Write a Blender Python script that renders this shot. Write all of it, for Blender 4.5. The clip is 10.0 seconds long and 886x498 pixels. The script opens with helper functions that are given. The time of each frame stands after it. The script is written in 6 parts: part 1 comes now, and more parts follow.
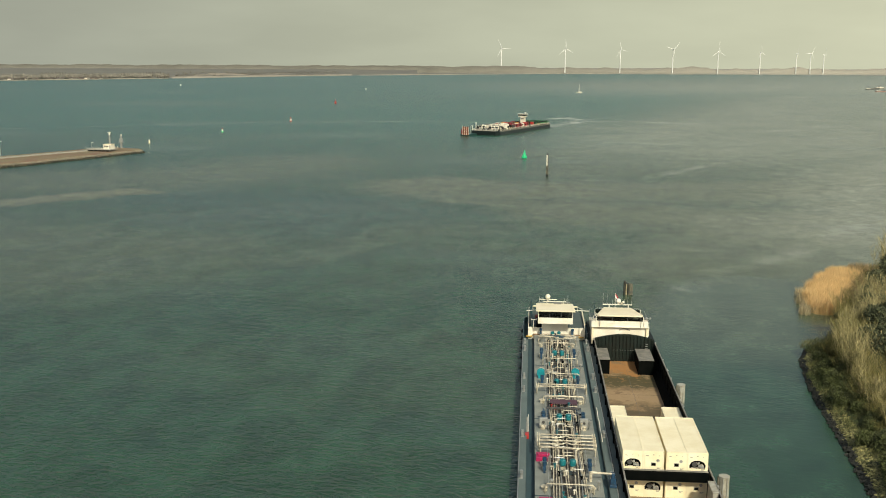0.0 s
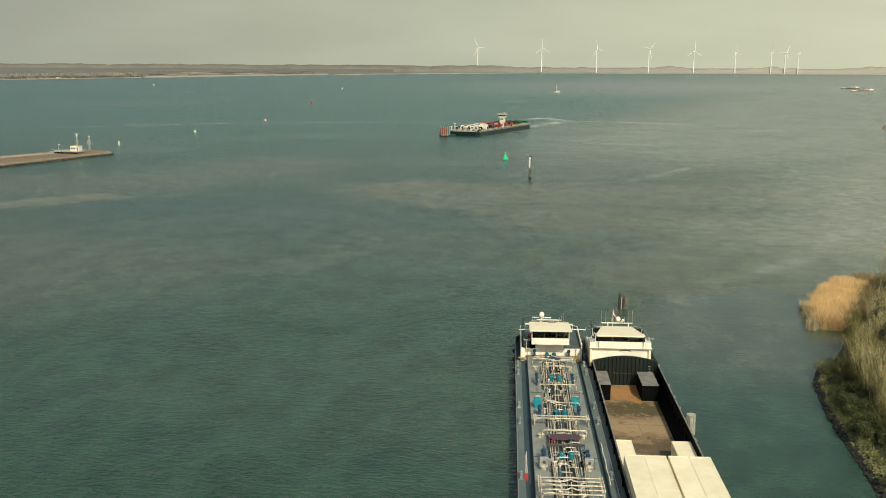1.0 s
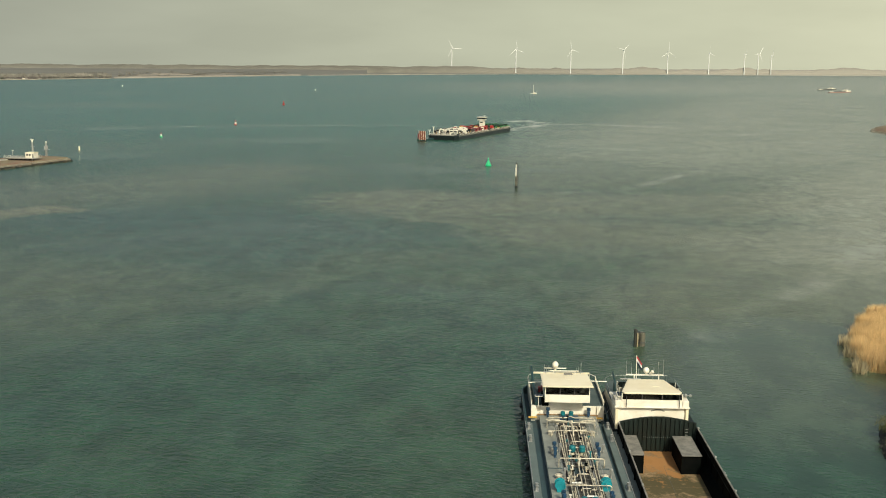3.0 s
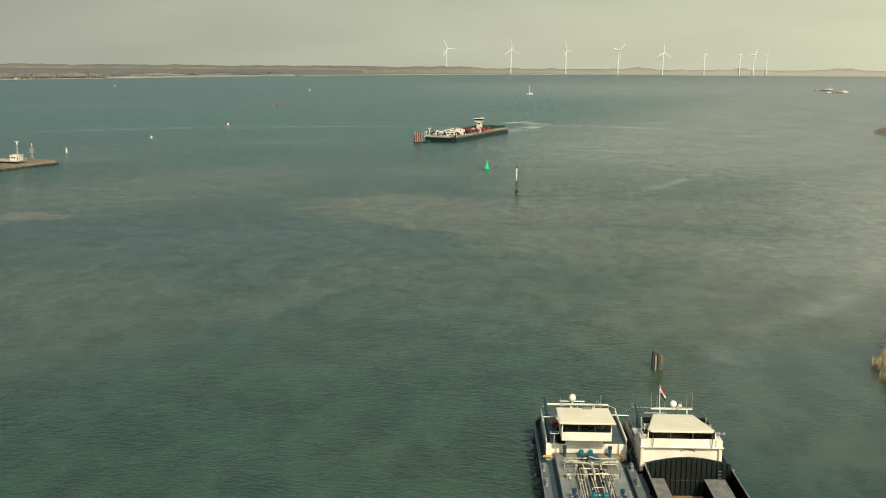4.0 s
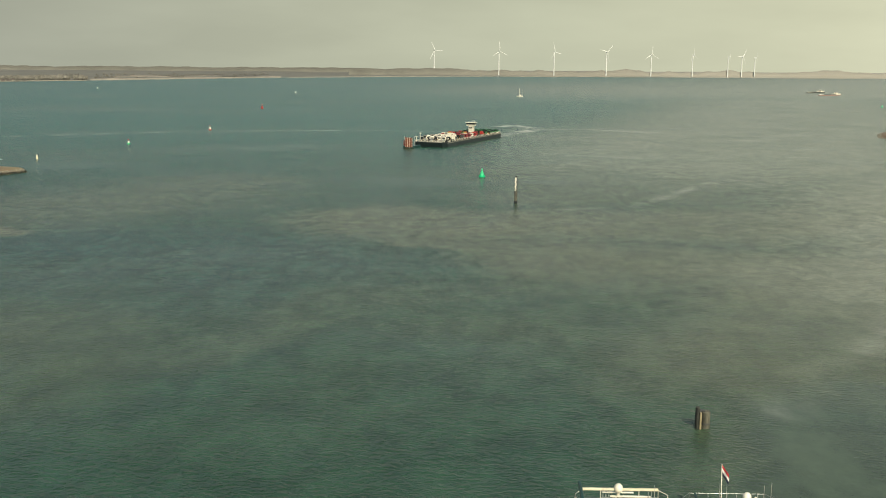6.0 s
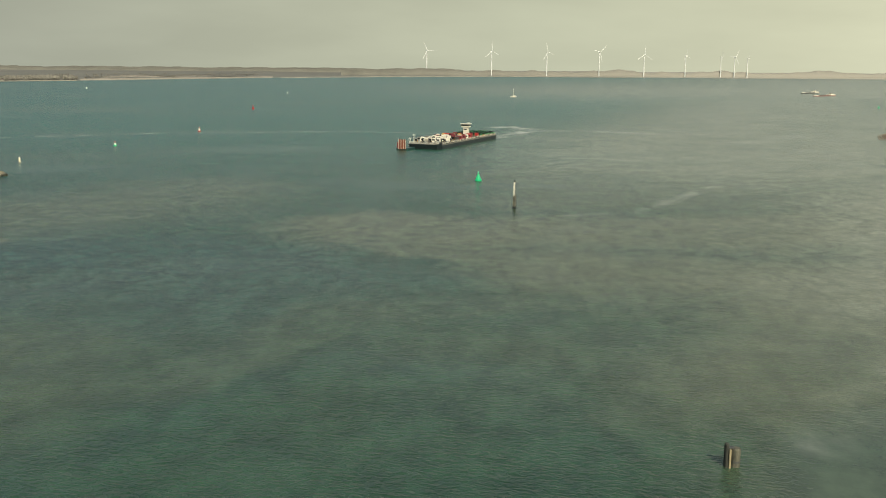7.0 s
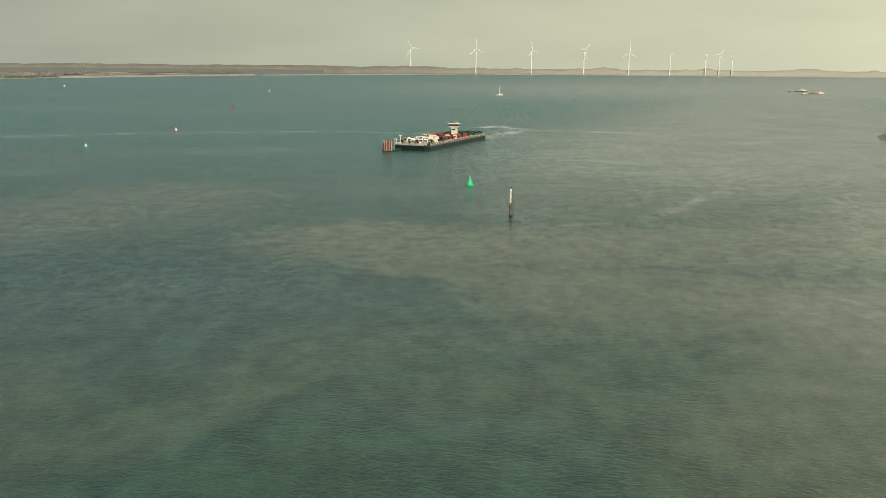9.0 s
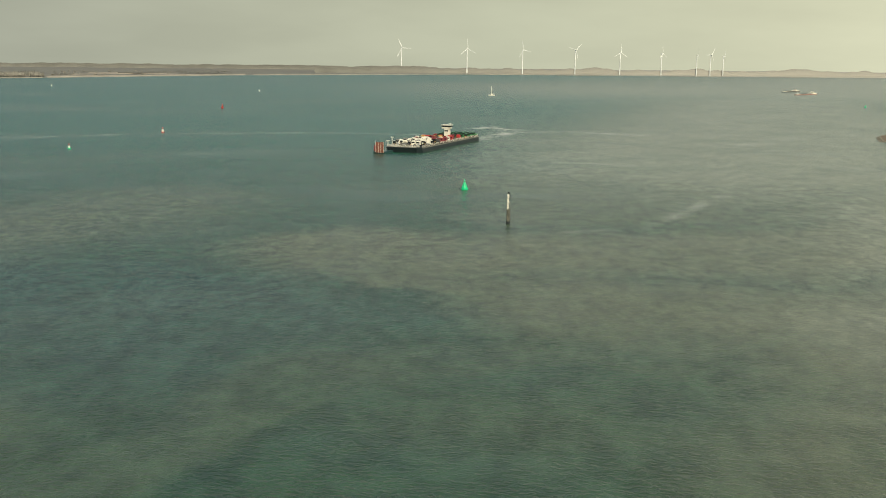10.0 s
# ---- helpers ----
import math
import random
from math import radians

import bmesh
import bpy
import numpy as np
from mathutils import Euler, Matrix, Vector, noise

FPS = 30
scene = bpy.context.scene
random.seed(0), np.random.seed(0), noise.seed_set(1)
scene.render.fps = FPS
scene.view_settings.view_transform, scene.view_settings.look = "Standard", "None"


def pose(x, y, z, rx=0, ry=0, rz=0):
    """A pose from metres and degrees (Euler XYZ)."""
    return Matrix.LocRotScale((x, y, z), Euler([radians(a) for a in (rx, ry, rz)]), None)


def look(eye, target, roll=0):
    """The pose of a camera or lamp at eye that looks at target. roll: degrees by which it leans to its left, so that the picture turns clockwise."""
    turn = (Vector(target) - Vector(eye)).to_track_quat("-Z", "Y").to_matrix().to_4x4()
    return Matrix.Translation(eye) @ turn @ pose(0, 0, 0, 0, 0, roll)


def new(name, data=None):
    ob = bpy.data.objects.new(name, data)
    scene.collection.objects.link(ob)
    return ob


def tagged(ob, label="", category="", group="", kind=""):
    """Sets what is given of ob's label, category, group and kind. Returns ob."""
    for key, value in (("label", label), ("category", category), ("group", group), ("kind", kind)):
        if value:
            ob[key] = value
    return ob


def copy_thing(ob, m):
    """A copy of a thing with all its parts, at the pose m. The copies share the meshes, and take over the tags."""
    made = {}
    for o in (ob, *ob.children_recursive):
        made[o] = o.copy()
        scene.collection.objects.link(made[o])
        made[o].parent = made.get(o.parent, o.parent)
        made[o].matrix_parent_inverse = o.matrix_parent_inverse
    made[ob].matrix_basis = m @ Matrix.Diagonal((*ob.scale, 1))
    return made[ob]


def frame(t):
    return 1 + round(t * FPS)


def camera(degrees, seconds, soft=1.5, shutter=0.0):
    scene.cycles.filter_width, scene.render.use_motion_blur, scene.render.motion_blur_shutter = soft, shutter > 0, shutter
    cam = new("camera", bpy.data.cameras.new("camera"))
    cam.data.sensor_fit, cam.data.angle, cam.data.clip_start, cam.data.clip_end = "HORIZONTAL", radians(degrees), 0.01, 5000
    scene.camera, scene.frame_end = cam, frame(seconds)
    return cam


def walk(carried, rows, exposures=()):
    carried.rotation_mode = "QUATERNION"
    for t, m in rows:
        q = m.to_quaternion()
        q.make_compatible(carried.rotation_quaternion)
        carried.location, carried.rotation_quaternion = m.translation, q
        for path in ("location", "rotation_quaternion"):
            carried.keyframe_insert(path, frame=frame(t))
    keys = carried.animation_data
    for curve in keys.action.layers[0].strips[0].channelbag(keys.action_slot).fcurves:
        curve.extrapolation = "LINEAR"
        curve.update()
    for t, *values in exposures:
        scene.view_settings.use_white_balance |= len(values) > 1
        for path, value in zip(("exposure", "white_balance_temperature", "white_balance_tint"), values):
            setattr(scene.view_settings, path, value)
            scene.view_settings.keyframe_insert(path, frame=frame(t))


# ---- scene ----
# the camera and its flight
cam = camera(47.3, 10.0, soft=1.0)
PATH = [
    (0, (-0.579, -3.428, 50.47), (-0.749, -1.469, 50.106), 0.25),
    (0.5, (-1.945, 3.633, 50.443), (-2.091, 5.594, 50.078), 0.25),
    (1, (-3.232, 10.628, 50.433), (-3.356, 12.59, 50.068), 0.28),
    (1.5, (-4.512, 17.569, 50.475), (-4.608, 19.533, 50.111), 0.3),
    (2, (-5.779, 24.458, 50.529), (-5.855, 26.423, 50.164), 0.3),
    (2.5, (-6.9, 31.394, 50.57), (-6.975, 33.36, 50.206), 0.32),
    (4, (-9.798, 52.359, 50.638), (-9.86, 54.325, 50.275), 0.4),
    (4.5, (-10.723, 59.351, 50.62), (-10.778, 61.317, 50.259), 0.42),
    (5, (-11.594, 66.327, 50.611), (-11.642, 68.293, 50.25), 0.45),
    (5.5, (-12.32, 73.206, 50.529), (-12.363, 75.172, 50.169), 0.43),
    (7, (-14.609, 94.296, 50.512), (-14.631, 96.264, 50.153), 0.45),
    (7.5, (-15.315, 101.261, 50.498), (-15.329, 103.228, 50.139), 0.5),
    (8, (-16.017, 108.133, 50.451), (-16.023, 110.1, 50.09), 0.5),
    (8.5, (-16.688, 114.947, 50.394), (-16.686, 116.914, 50.033), 0.5),
    (9, (-17.311, 121.751, 50.341), (-17.301, 123.718, 49.978), 0.52),
    (9.5, (-17.893, 128.571, 50.31), (-17.874, 130.537, 49.947), 0.55),
    (10, (-18.417, 135.408, 50.306), (-18.389, 137.375, 49.943), 0.57),
]
walk(cam, [(t, look(eye, target, roll)) for t, eye, target, roll in PATH], exposures=((0.0, 0.0, 6700, 2), (10.0, 0.0, 6700, 2)))

# sky and sun: hazy spring daylight, the sun high behind and a little to the right
SUN_FROM = Vector((0.34 * 0.788, -0.94 * 0.788, 0.616))
world = bpy.data.worlds.new("sky")
scene.world = world
world.use_nodes = True
wn, wl = world.node_tree.nodes, world.node_tree.links
sky = wn.new("ShaderNodeTexSky")
sky.sky_type, sky.sun_disc = "NISHITA", False
sky.sun_elevation, sky.sun_rotation = math.asin(0.616), math.atan2(0.34, -0.94)
sky.air_density, sky.dust_density, sky.ozone_density, sky.altitude = 1.0, 4.0, 1.0, 20
dim = wn.new("ShaderNodeMixRGB")
dim.blend_type, dim.inputs[0].default_value, dim.inputs[2].default_value = "MULTIPLY", 1.0, (0.105, 0.105, 0.105, 1)
wl.new(sky.outputs[0], dim.inputs[1])
# the haze: pale along the horizon, brighter towards the right, thinning upwards
tc = wn.new("ShaderNodeTexCoord")
sep = wn.new("ShaderNodeSeparateXYZ")
wl.new(tc.outputs["Generated"], sep.inputs[0])
up = wn.new("ShaderNodeMapRange")
up.inputs[1].default_value, up.inputs[2].default_value, up.inputs[3].default_value, up.inputs[4].default_value = 0.06, 0.26, 1.0, 0.12
wl.new(sep.outputs["Z"], up.inputs[0])
side = wn.new("ShaderNodeValToRGB")
side.color_ramp.elements[0].position, side.color_ramp.elements[0].color = 0.0, (0.38, 0.385, 0.33, 1)
side.color_ramp.elements[1].position, side.color_ramp.elements[1].color = 1.0, (0.72, 0.7, 0.53, 1)
side.color_ramp.elements.new(0.55).color = (0.54, 0.54, 0.425, 1)
sx = wn.new("ShaderNodeMapRange")
sx.inputs[1].default_value, sx.inputs[2].default_value = -0.45, 0.5
wl.new(sep.outputs["X"], sx.inputs[0])
wl.new(sx.outputs[0], side.inputs[0])
haze = wn.new("ShaderNodeMixRGB")
haze.blend_type = "MIX"
wl.new(up.outputs[0], haze.inputs[0])
wl.new(dim.outputs[0], haze.inputs[1])
wl.new(side.outputs[0], haze.inputs[2])
back = wn["Background"]
back.inputs[1].default_value = 1.0
veil = wn.new("ShaderNodeTexNoise")
veil.inputs["Scale"].default_value, veil.inputs["Detail"].default_value = 5.0, 4.0
stretch = wn.new("ShaderNodeMapping")
stretch.inputs["Scale"].default_value = (1.0, 1.0, 4.0)
wl.new(tc.outputs["Generated"], stretch.inputs[0])
wl.new(stretch.outputs[0], veil.inputs["Vector"])
soft = wn.new("ShaderNodeMapRange")
soft.inputs[1].default_value, soft.inputs[2].default_value, soft.inputs[3].default_value, soft.inputs[4].default_value = 0.35, 0.65, 0.95, 1.05
wl.new(veil.outputs[0], soft.inputs[0])
cloud = wn.new("ShaderNodeVectorMath")
cloud.operation = "SCALE"
wl.new(haze.outputs[0], cloud.inputs[0])
wl.new(soft.outputs[0], cloud.inputs["Scale"])
wl.new(cloud.outputs[0], back.inputs[0])
sun = new("sun", bpy.data.lights.new("sun", "SUN"))
sun.data.energy, sun.data.angle, sun.data.color = 3.55, radians(1.0), (1.0, 0.93, 0.8)
sun.matrix_world = look(SUN_FROM * 300, (0, 0, 0))


# ---- materials ----
def material(name, colour, rough=0.6, metal=0.0, other=None, scale=1.5, fine=18.0, bump=0.15, vary=0.0, stretch=(1, 1, 1), depth=0.02, **sockets):
    """A surface with stains at one scale and grain at another, in metres; other: the second colour of the stains."""
    m = bpy.data.materials.new(name)
    m.use_nodes = True
    n, l = m.node_tree.nodes, m.node_tree.links
    p = n["Principled BSDF"]
    g = n.new("ShaderNodeNewGeometry")
    mp = n.new("ShaderNodeMapping")
    mp.inputs["Scale"].default_value = stretch
    l.new(g.outputs["Position"], mp.inputs[0])
    a, b = n.new("ShaderNodeTexNoise"), n.new("ShaderNodeTexNoise")
    a.inputs["Scale"].default_value, b.inputs["Scale"].default_value = 1 / scale, fine
    a.inputs["Detail"].default_value, b.inputs["Detail"].default_value = 5, 3
    a.inputs["Roughness"].default_value = 0.65
    for t in (a, b):
        l.new(mp.outputs[0], t.inputs["Vector"])
    r = n.new("ShaderNodeValToRGB")
    other = other or tuple(c * 0.75 for c in colour)
    r.color_ramp.elements[0].position, r.color_ramp.elements[0].color = 0.36, (*other, 1)
    r.color_ramp.elements[1].position, r.color_ramp.elements[1].color = 0.6, (*colour, 1)
    l.new(a.outputs[0], r.inputs[0])
    grain = n.new("ShaderNodeMixRGB")
    grain.blend_type, grain.inputs[0].default_value = "OVERLAY", 0.25
    l.new(r.outputs[0], grain.inputs[1])
    l.new(b.outputs[0], grain.inputs[2])
    last = grain.outputs[0]
    if vary:
        info, hsv, mr = n.new("ShaderNodeObjectInfo"), n.new("ShaderNodeHueSaturation"), n.new("ShaderNodeMapRange")
        mr.inputs[3].default_value, mr.inputs[4].default_value = 1 - vary, 1 + vary
        isl = n.new("ShaderNodeMath")
        isl.operation = "ADD"
        l.new(info.outputs["Random"], isl.inputs[0])
        l.new(g.outputs["Random Per Island"], isl.inputs[1])
        fr = n.new("ShaderNodeMath")
        fr.operation = "FRACT"
        l.new(isl.outputs[0], fr.inputs[0])
        l.new(fr.outputs[0], mr.inputs[0])
        l.new(mr.outputs[0], hsv.inputs["Value"])
        l.new(last, hsv.inputs["Color"])
        last = hsv.outputs[0]
    l.new(last, p.inputs["Base Color"])
    rr = n.new("ShaderNodeMapRange")
    rr.inputs[3].default_value, rr.inputs[4].default_value = max(0.02, rough - 0.12), min(1, rough + 0.12)
    l.new(a.outputs[0], rr.inputs[0])
    l.new(rr.outputs[0], p.inputs["Roughness"])
    p.inputs["Metallic"].default_value = metal
    if bump:
        bp = n.new("ShaderNodeBump")
        bp.inputs["Strength"].default_value, bp.inputs["Distance"].default_value = bump, depth
        l.new(b.outputs[0], bp.inputs["Height"])
        l.new(bp.outputs[0], p.inputs["Normal"])
    for key, value in sockets.items():
        p.inputs[key.replace("_", " ")].default_value = value
    return m


WHITE = material("white_paint", (0.84, 0.79, 0.67), 0.4, other=(0.72, 0.66, 0.53), scale=2.5, bump=0.05)
CREAM = material("cream_roof_paint", (0.84, 0.75, 0.55), 0.5, other=(0.77, 0.67, 0.46), scale=3.0, bump=0.05)
REEFER = material("reefer_white", (0.91, 0.82, 0.585), 0.45, other=(0.83, 0.725, 0.475), scale=2.2, bump=0.08, vary=0.07)
BLACK = material("black_paint", (0.0018, 0.0028, 0.0025), 0.75, other=(0.004, 0.0045, 0.004), scale=1.2, bump=0.1, Specular_IOR_Level=0.04)
BULKHEAD = material("dark_green_bulkhead", (0.005, 0.012, 0.0095), 0.5, other=(0.009, 0.012, 0.009), scale=1.5, bump=0.1, Specular_IOR_Level=0.35)
HULLGREEN = material("hull_dark_teal", (0.02, 0.062, 0.06), 0.4, other=(0.03, 0.055, 0.05), scale=2.0)
HULLBLACK = material("hull_black", (0.01, 0.016, 0.018), 0.6, other=(0.016, 0.02, 0.02), scale=1.5, Specular_IOR_Level=0.2)
DECK = material("deck_grey_green", (0.13, 0.165, 0.155), 0.6, other=(0.095, 0.122, 0.115), scale=3.5, bump=0.1)
TRUNK = material("trunk_deck_grey", (0.265, 0.275, 0.24), 0.6, other=(0.19, 0.2, 0.178), scale=3.0, bump=0.1)
POOPGREY = material("poop_deck_grey", (0.085, 0.11, 0.1), 0.65, other=(0.055, 0.075, 0.07), scale=2.0, bump=0.1)
WALKWAY = material("walkway_blue_grey", (0.042, 0.078, 0.088), 0.65, other=(0.033, 0.058, 0.066), scale=2.5, bump=0.1)
RUST = material("rusty_hold_floor", (0.27, 0.18, 0.1), 0.8, other=(0.07, 0.062, 0.038), scale=5.5, fine=3.0, bump=0.2)
RUSTORANGE = material("orange_rust", (0.27, 0.155, 0.065), 0.85, other=(0.15, 0.115, 0.06), scale=2.5, fine=5.0, bump=0.2)
BOXTOP = material("worn_grey_steel", (0.25, 0.235, 0.2), 0.6, other=(0.13, 0.125, 0.11), scale=1.0)
PIPE = material("pipe_cream_paint", (0.66, 0.6, 0.46), 0.4, other=(0.3, 0.26, 0.19), scale=0.5, bump=0.05)
STEEL = material("galvanised_steel", (0.48, 0.48, 0.45), 0.4, 0.6, other=(0.33, 0.33, 0.31), scale=0.7)
DARKSTEEL = material("dark_steel", (0.09, 0.09, 0.085), 0.5, 0.4, scale=0.6)
TEAL = material("teal_paint", (0.01, 0.16, 0.18), 0.4, other=(0.008, 0.1, 0.12), scale=0.5)
REELTEAL = material("reel_teal", (0.012, 0.25, 0.29), 0.4, other=(0.01, 0.19, 0.23), scale=0.6)
BLUE = material("blue_paint", (0.016, 0.055, 0.11), 0.4, other=(0.014, 0.04, 0.07), scale=0.5)
PINK = material("magenta_plastic", (0.42, 0.02, 0.1), 0.4, scale=0.6)
YELLOW = material("yellow_paint", (0.62, 0.38, 0.06), 0.45, scale=0.5)
DULLRED = material("dull_red_paint", (0.24, 0.022, 0.028), 0.5, other=(0.16, 0.03, 0.03), scale=0.8)
BARGEHULL = material("barge_grey_hull", (0.014, 0.022, 0.026), 0.5, other=(0.022, 0.03, 0.032), scale=5.0)
HULLRED = material("faded_red_hull", (0.27, 0.14, 0.115), 0.6, other=(0.3, 0.22, 0.19), scale=6.0)
REDPAINT = material("red_paint", (0.45, 0.04, 0.035), 0.4, scale=0.5)
GREENPAINT = material("green_buoy_paint", (0.01, 0.5, 0.2), 0.4, other=(0.0, 0.42, 0.16), scale=0.8)
PURPLE = material("maroon_grating", (0.1, 0.05, 0.065), 0.7, scale=0.5)
RUBBER = material("black_rubber", (0.015, 0.015, 0.015), 0.8, scale=0.4)
PILE = material("weathered_pile", (0.15, 0.14, 0.1), 0.8, other=(0.04, 0.042, 0.033), scale=0.7, fine=9, bump=0.4, stretch=(2, 2, 0.4))
TARPILE = material("tarred_timber", (0.045, 0.046, 0.036), 0.8, other=(0.018, 0.02, 0.016), scale=0.7, fine=9, bump=0.4, stretch=(2, 2, 0.4))
PILESTEEL = material("dolphin_grey_paint", (0.42, 0.41, 0.35), 0.55, other=(0.26, 0.23, 0.17), scale=1.0)
ROCK = material("rip_rap_stone", (0.27, 0.245, 0.1), 0.9, other=(0.065, 0.072, 0.025), scale=0.6, fine=6, bump=0.5, vary=0.45, depth=0.05)
WETROCK = material("wet_dark_stone", (0.024, 0.024, 0.018), 0.8, other=(0.014, 0.015, 0.011), scale=0.6, fine=6, bump=0.5, vary=0.4, depth=0.05)
GREYROCK = material("grey_stone", (0.3, 0.28, 0.22), 0.9, other=(0.14, 0.135, 0.11), scale=1.0, fine=4, bump=0.4, vary=0.35)
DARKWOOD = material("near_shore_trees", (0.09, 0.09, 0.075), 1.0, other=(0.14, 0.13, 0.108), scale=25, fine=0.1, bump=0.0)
SOIL = material("bank_soil_and_grass", (0.045, 0.05, 0.02), 0.95, other=(0.025, 0.028, 0.013), scale=3.0, fine=5, bump=0.6, depth=0.08)
MOLEGRASS = material("mole_dry_grass", (0.2, 0.165, 0.095), 0.95, other=(0.19, 0.115, 0.075), scale=9.0, fine=2, bump=0.4)
CONCRETE = material("pale_concrete", (0.36, 0.345, 0.29), 0.8, other=(0.26, 0.25, 0.21), scale=2.0)
REED = material("dry_reed", (0.74, 0.52, 0.24), 0.9, other=(0.58, 0.39, 0.185), scale=5.0, fine=3, bump=0.0, vary=0.22)
OLDREED = material("old_brown_reed", (0.4, 0.29, 0.16), 0.9, other=(0.24, 0.18, 0.09), scale=4.0, fine=3, bump=0.0, vary=0.35)
FRINGE = material("pale_reed_stems", (0.45, 0.37, 0.22), 0.9, other=(0.3, 0.25, 0.15), scale=3.0, fine=3, bump=0.0, vary=0.3)
TWIG = material("willow_twigs", (0.23, 0.195, 0.062), 0.85, other=(0.075, 0.075, 0.022), scale=4.0, fine=4, bump=0.0, vary=0.4)
BARK = material("pale_bark", (0.42, 0.355, 0.17), 0.9, other=(0.16, 0.15, 0.07), scale=1.0, fine=8, bump=0.3, vary=0.25)
BRAMBLE = material("olive_bramble", (0.075, 0.09, 0.026), 0.9, other=(0.045, 0.052, 0.018), scale=2.0, fine=4, bump=0.0, vary=0.5)
BUSH = material("dark_green_foliage", (0.085, 0.095, 0.045), 0.9, other=(0.045, 0.055, 0.028), scale=2.0, fine=4, bump=0.0, vary=0.5)
DRYGRASS = material("dry_grass", (0.125, 0.12, 0.042), 0.95, other=(0.048, 0.068, 0.02), scale=2.5, fine=4, bump=0.0, vary=0.4)
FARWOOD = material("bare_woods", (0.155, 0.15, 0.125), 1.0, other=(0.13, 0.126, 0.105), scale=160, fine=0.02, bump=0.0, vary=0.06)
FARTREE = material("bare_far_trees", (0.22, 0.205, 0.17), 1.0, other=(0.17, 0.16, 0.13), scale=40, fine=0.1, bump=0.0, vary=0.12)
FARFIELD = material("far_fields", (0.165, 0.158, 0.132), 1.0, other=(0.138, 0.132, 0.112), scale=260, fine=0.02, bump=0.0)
SAND = material("pale_sand", (0.42, 0.36, 0.28), 1.0, other=(0.27, 0.235, 0.185), scale=60, fine=0.1, bump=0.0)
ROOFTILE = material("far_house_roof", (0.12, 0.1, 0.09), 0.8, scale=10, fine=0.5, bump=0.0, vary=0.4)
TURBINE = material("turbine_white", (0.74, 0.74, 0.7), 0.45, other=(0.68, 0.68, 0.64), scale=20, fine=0.5, bump=0.0)
GLASS = material("dark_window_glass", (0.12, 0.14, 0.13), 0.05, scale=3, bump=0.0, Transmission_Weight=1.0, IOR=1.45)
SHADEGLASS = material("tinted_window_glass", (0.02, 0.025, 0.025), 0.08, scale=3, bump=0.0)
FLAGRED, FLAGWHITE, FLAGBLUE = (material("flag_" + n, c, 0.8, scale=0.5, bump=0.0) for n, c in (("red", (0.45, 0.03, 0.04)), ("white", (0.8, 0.79, 0.75)), ("blue", (0.006, 0.01, 0.03))))


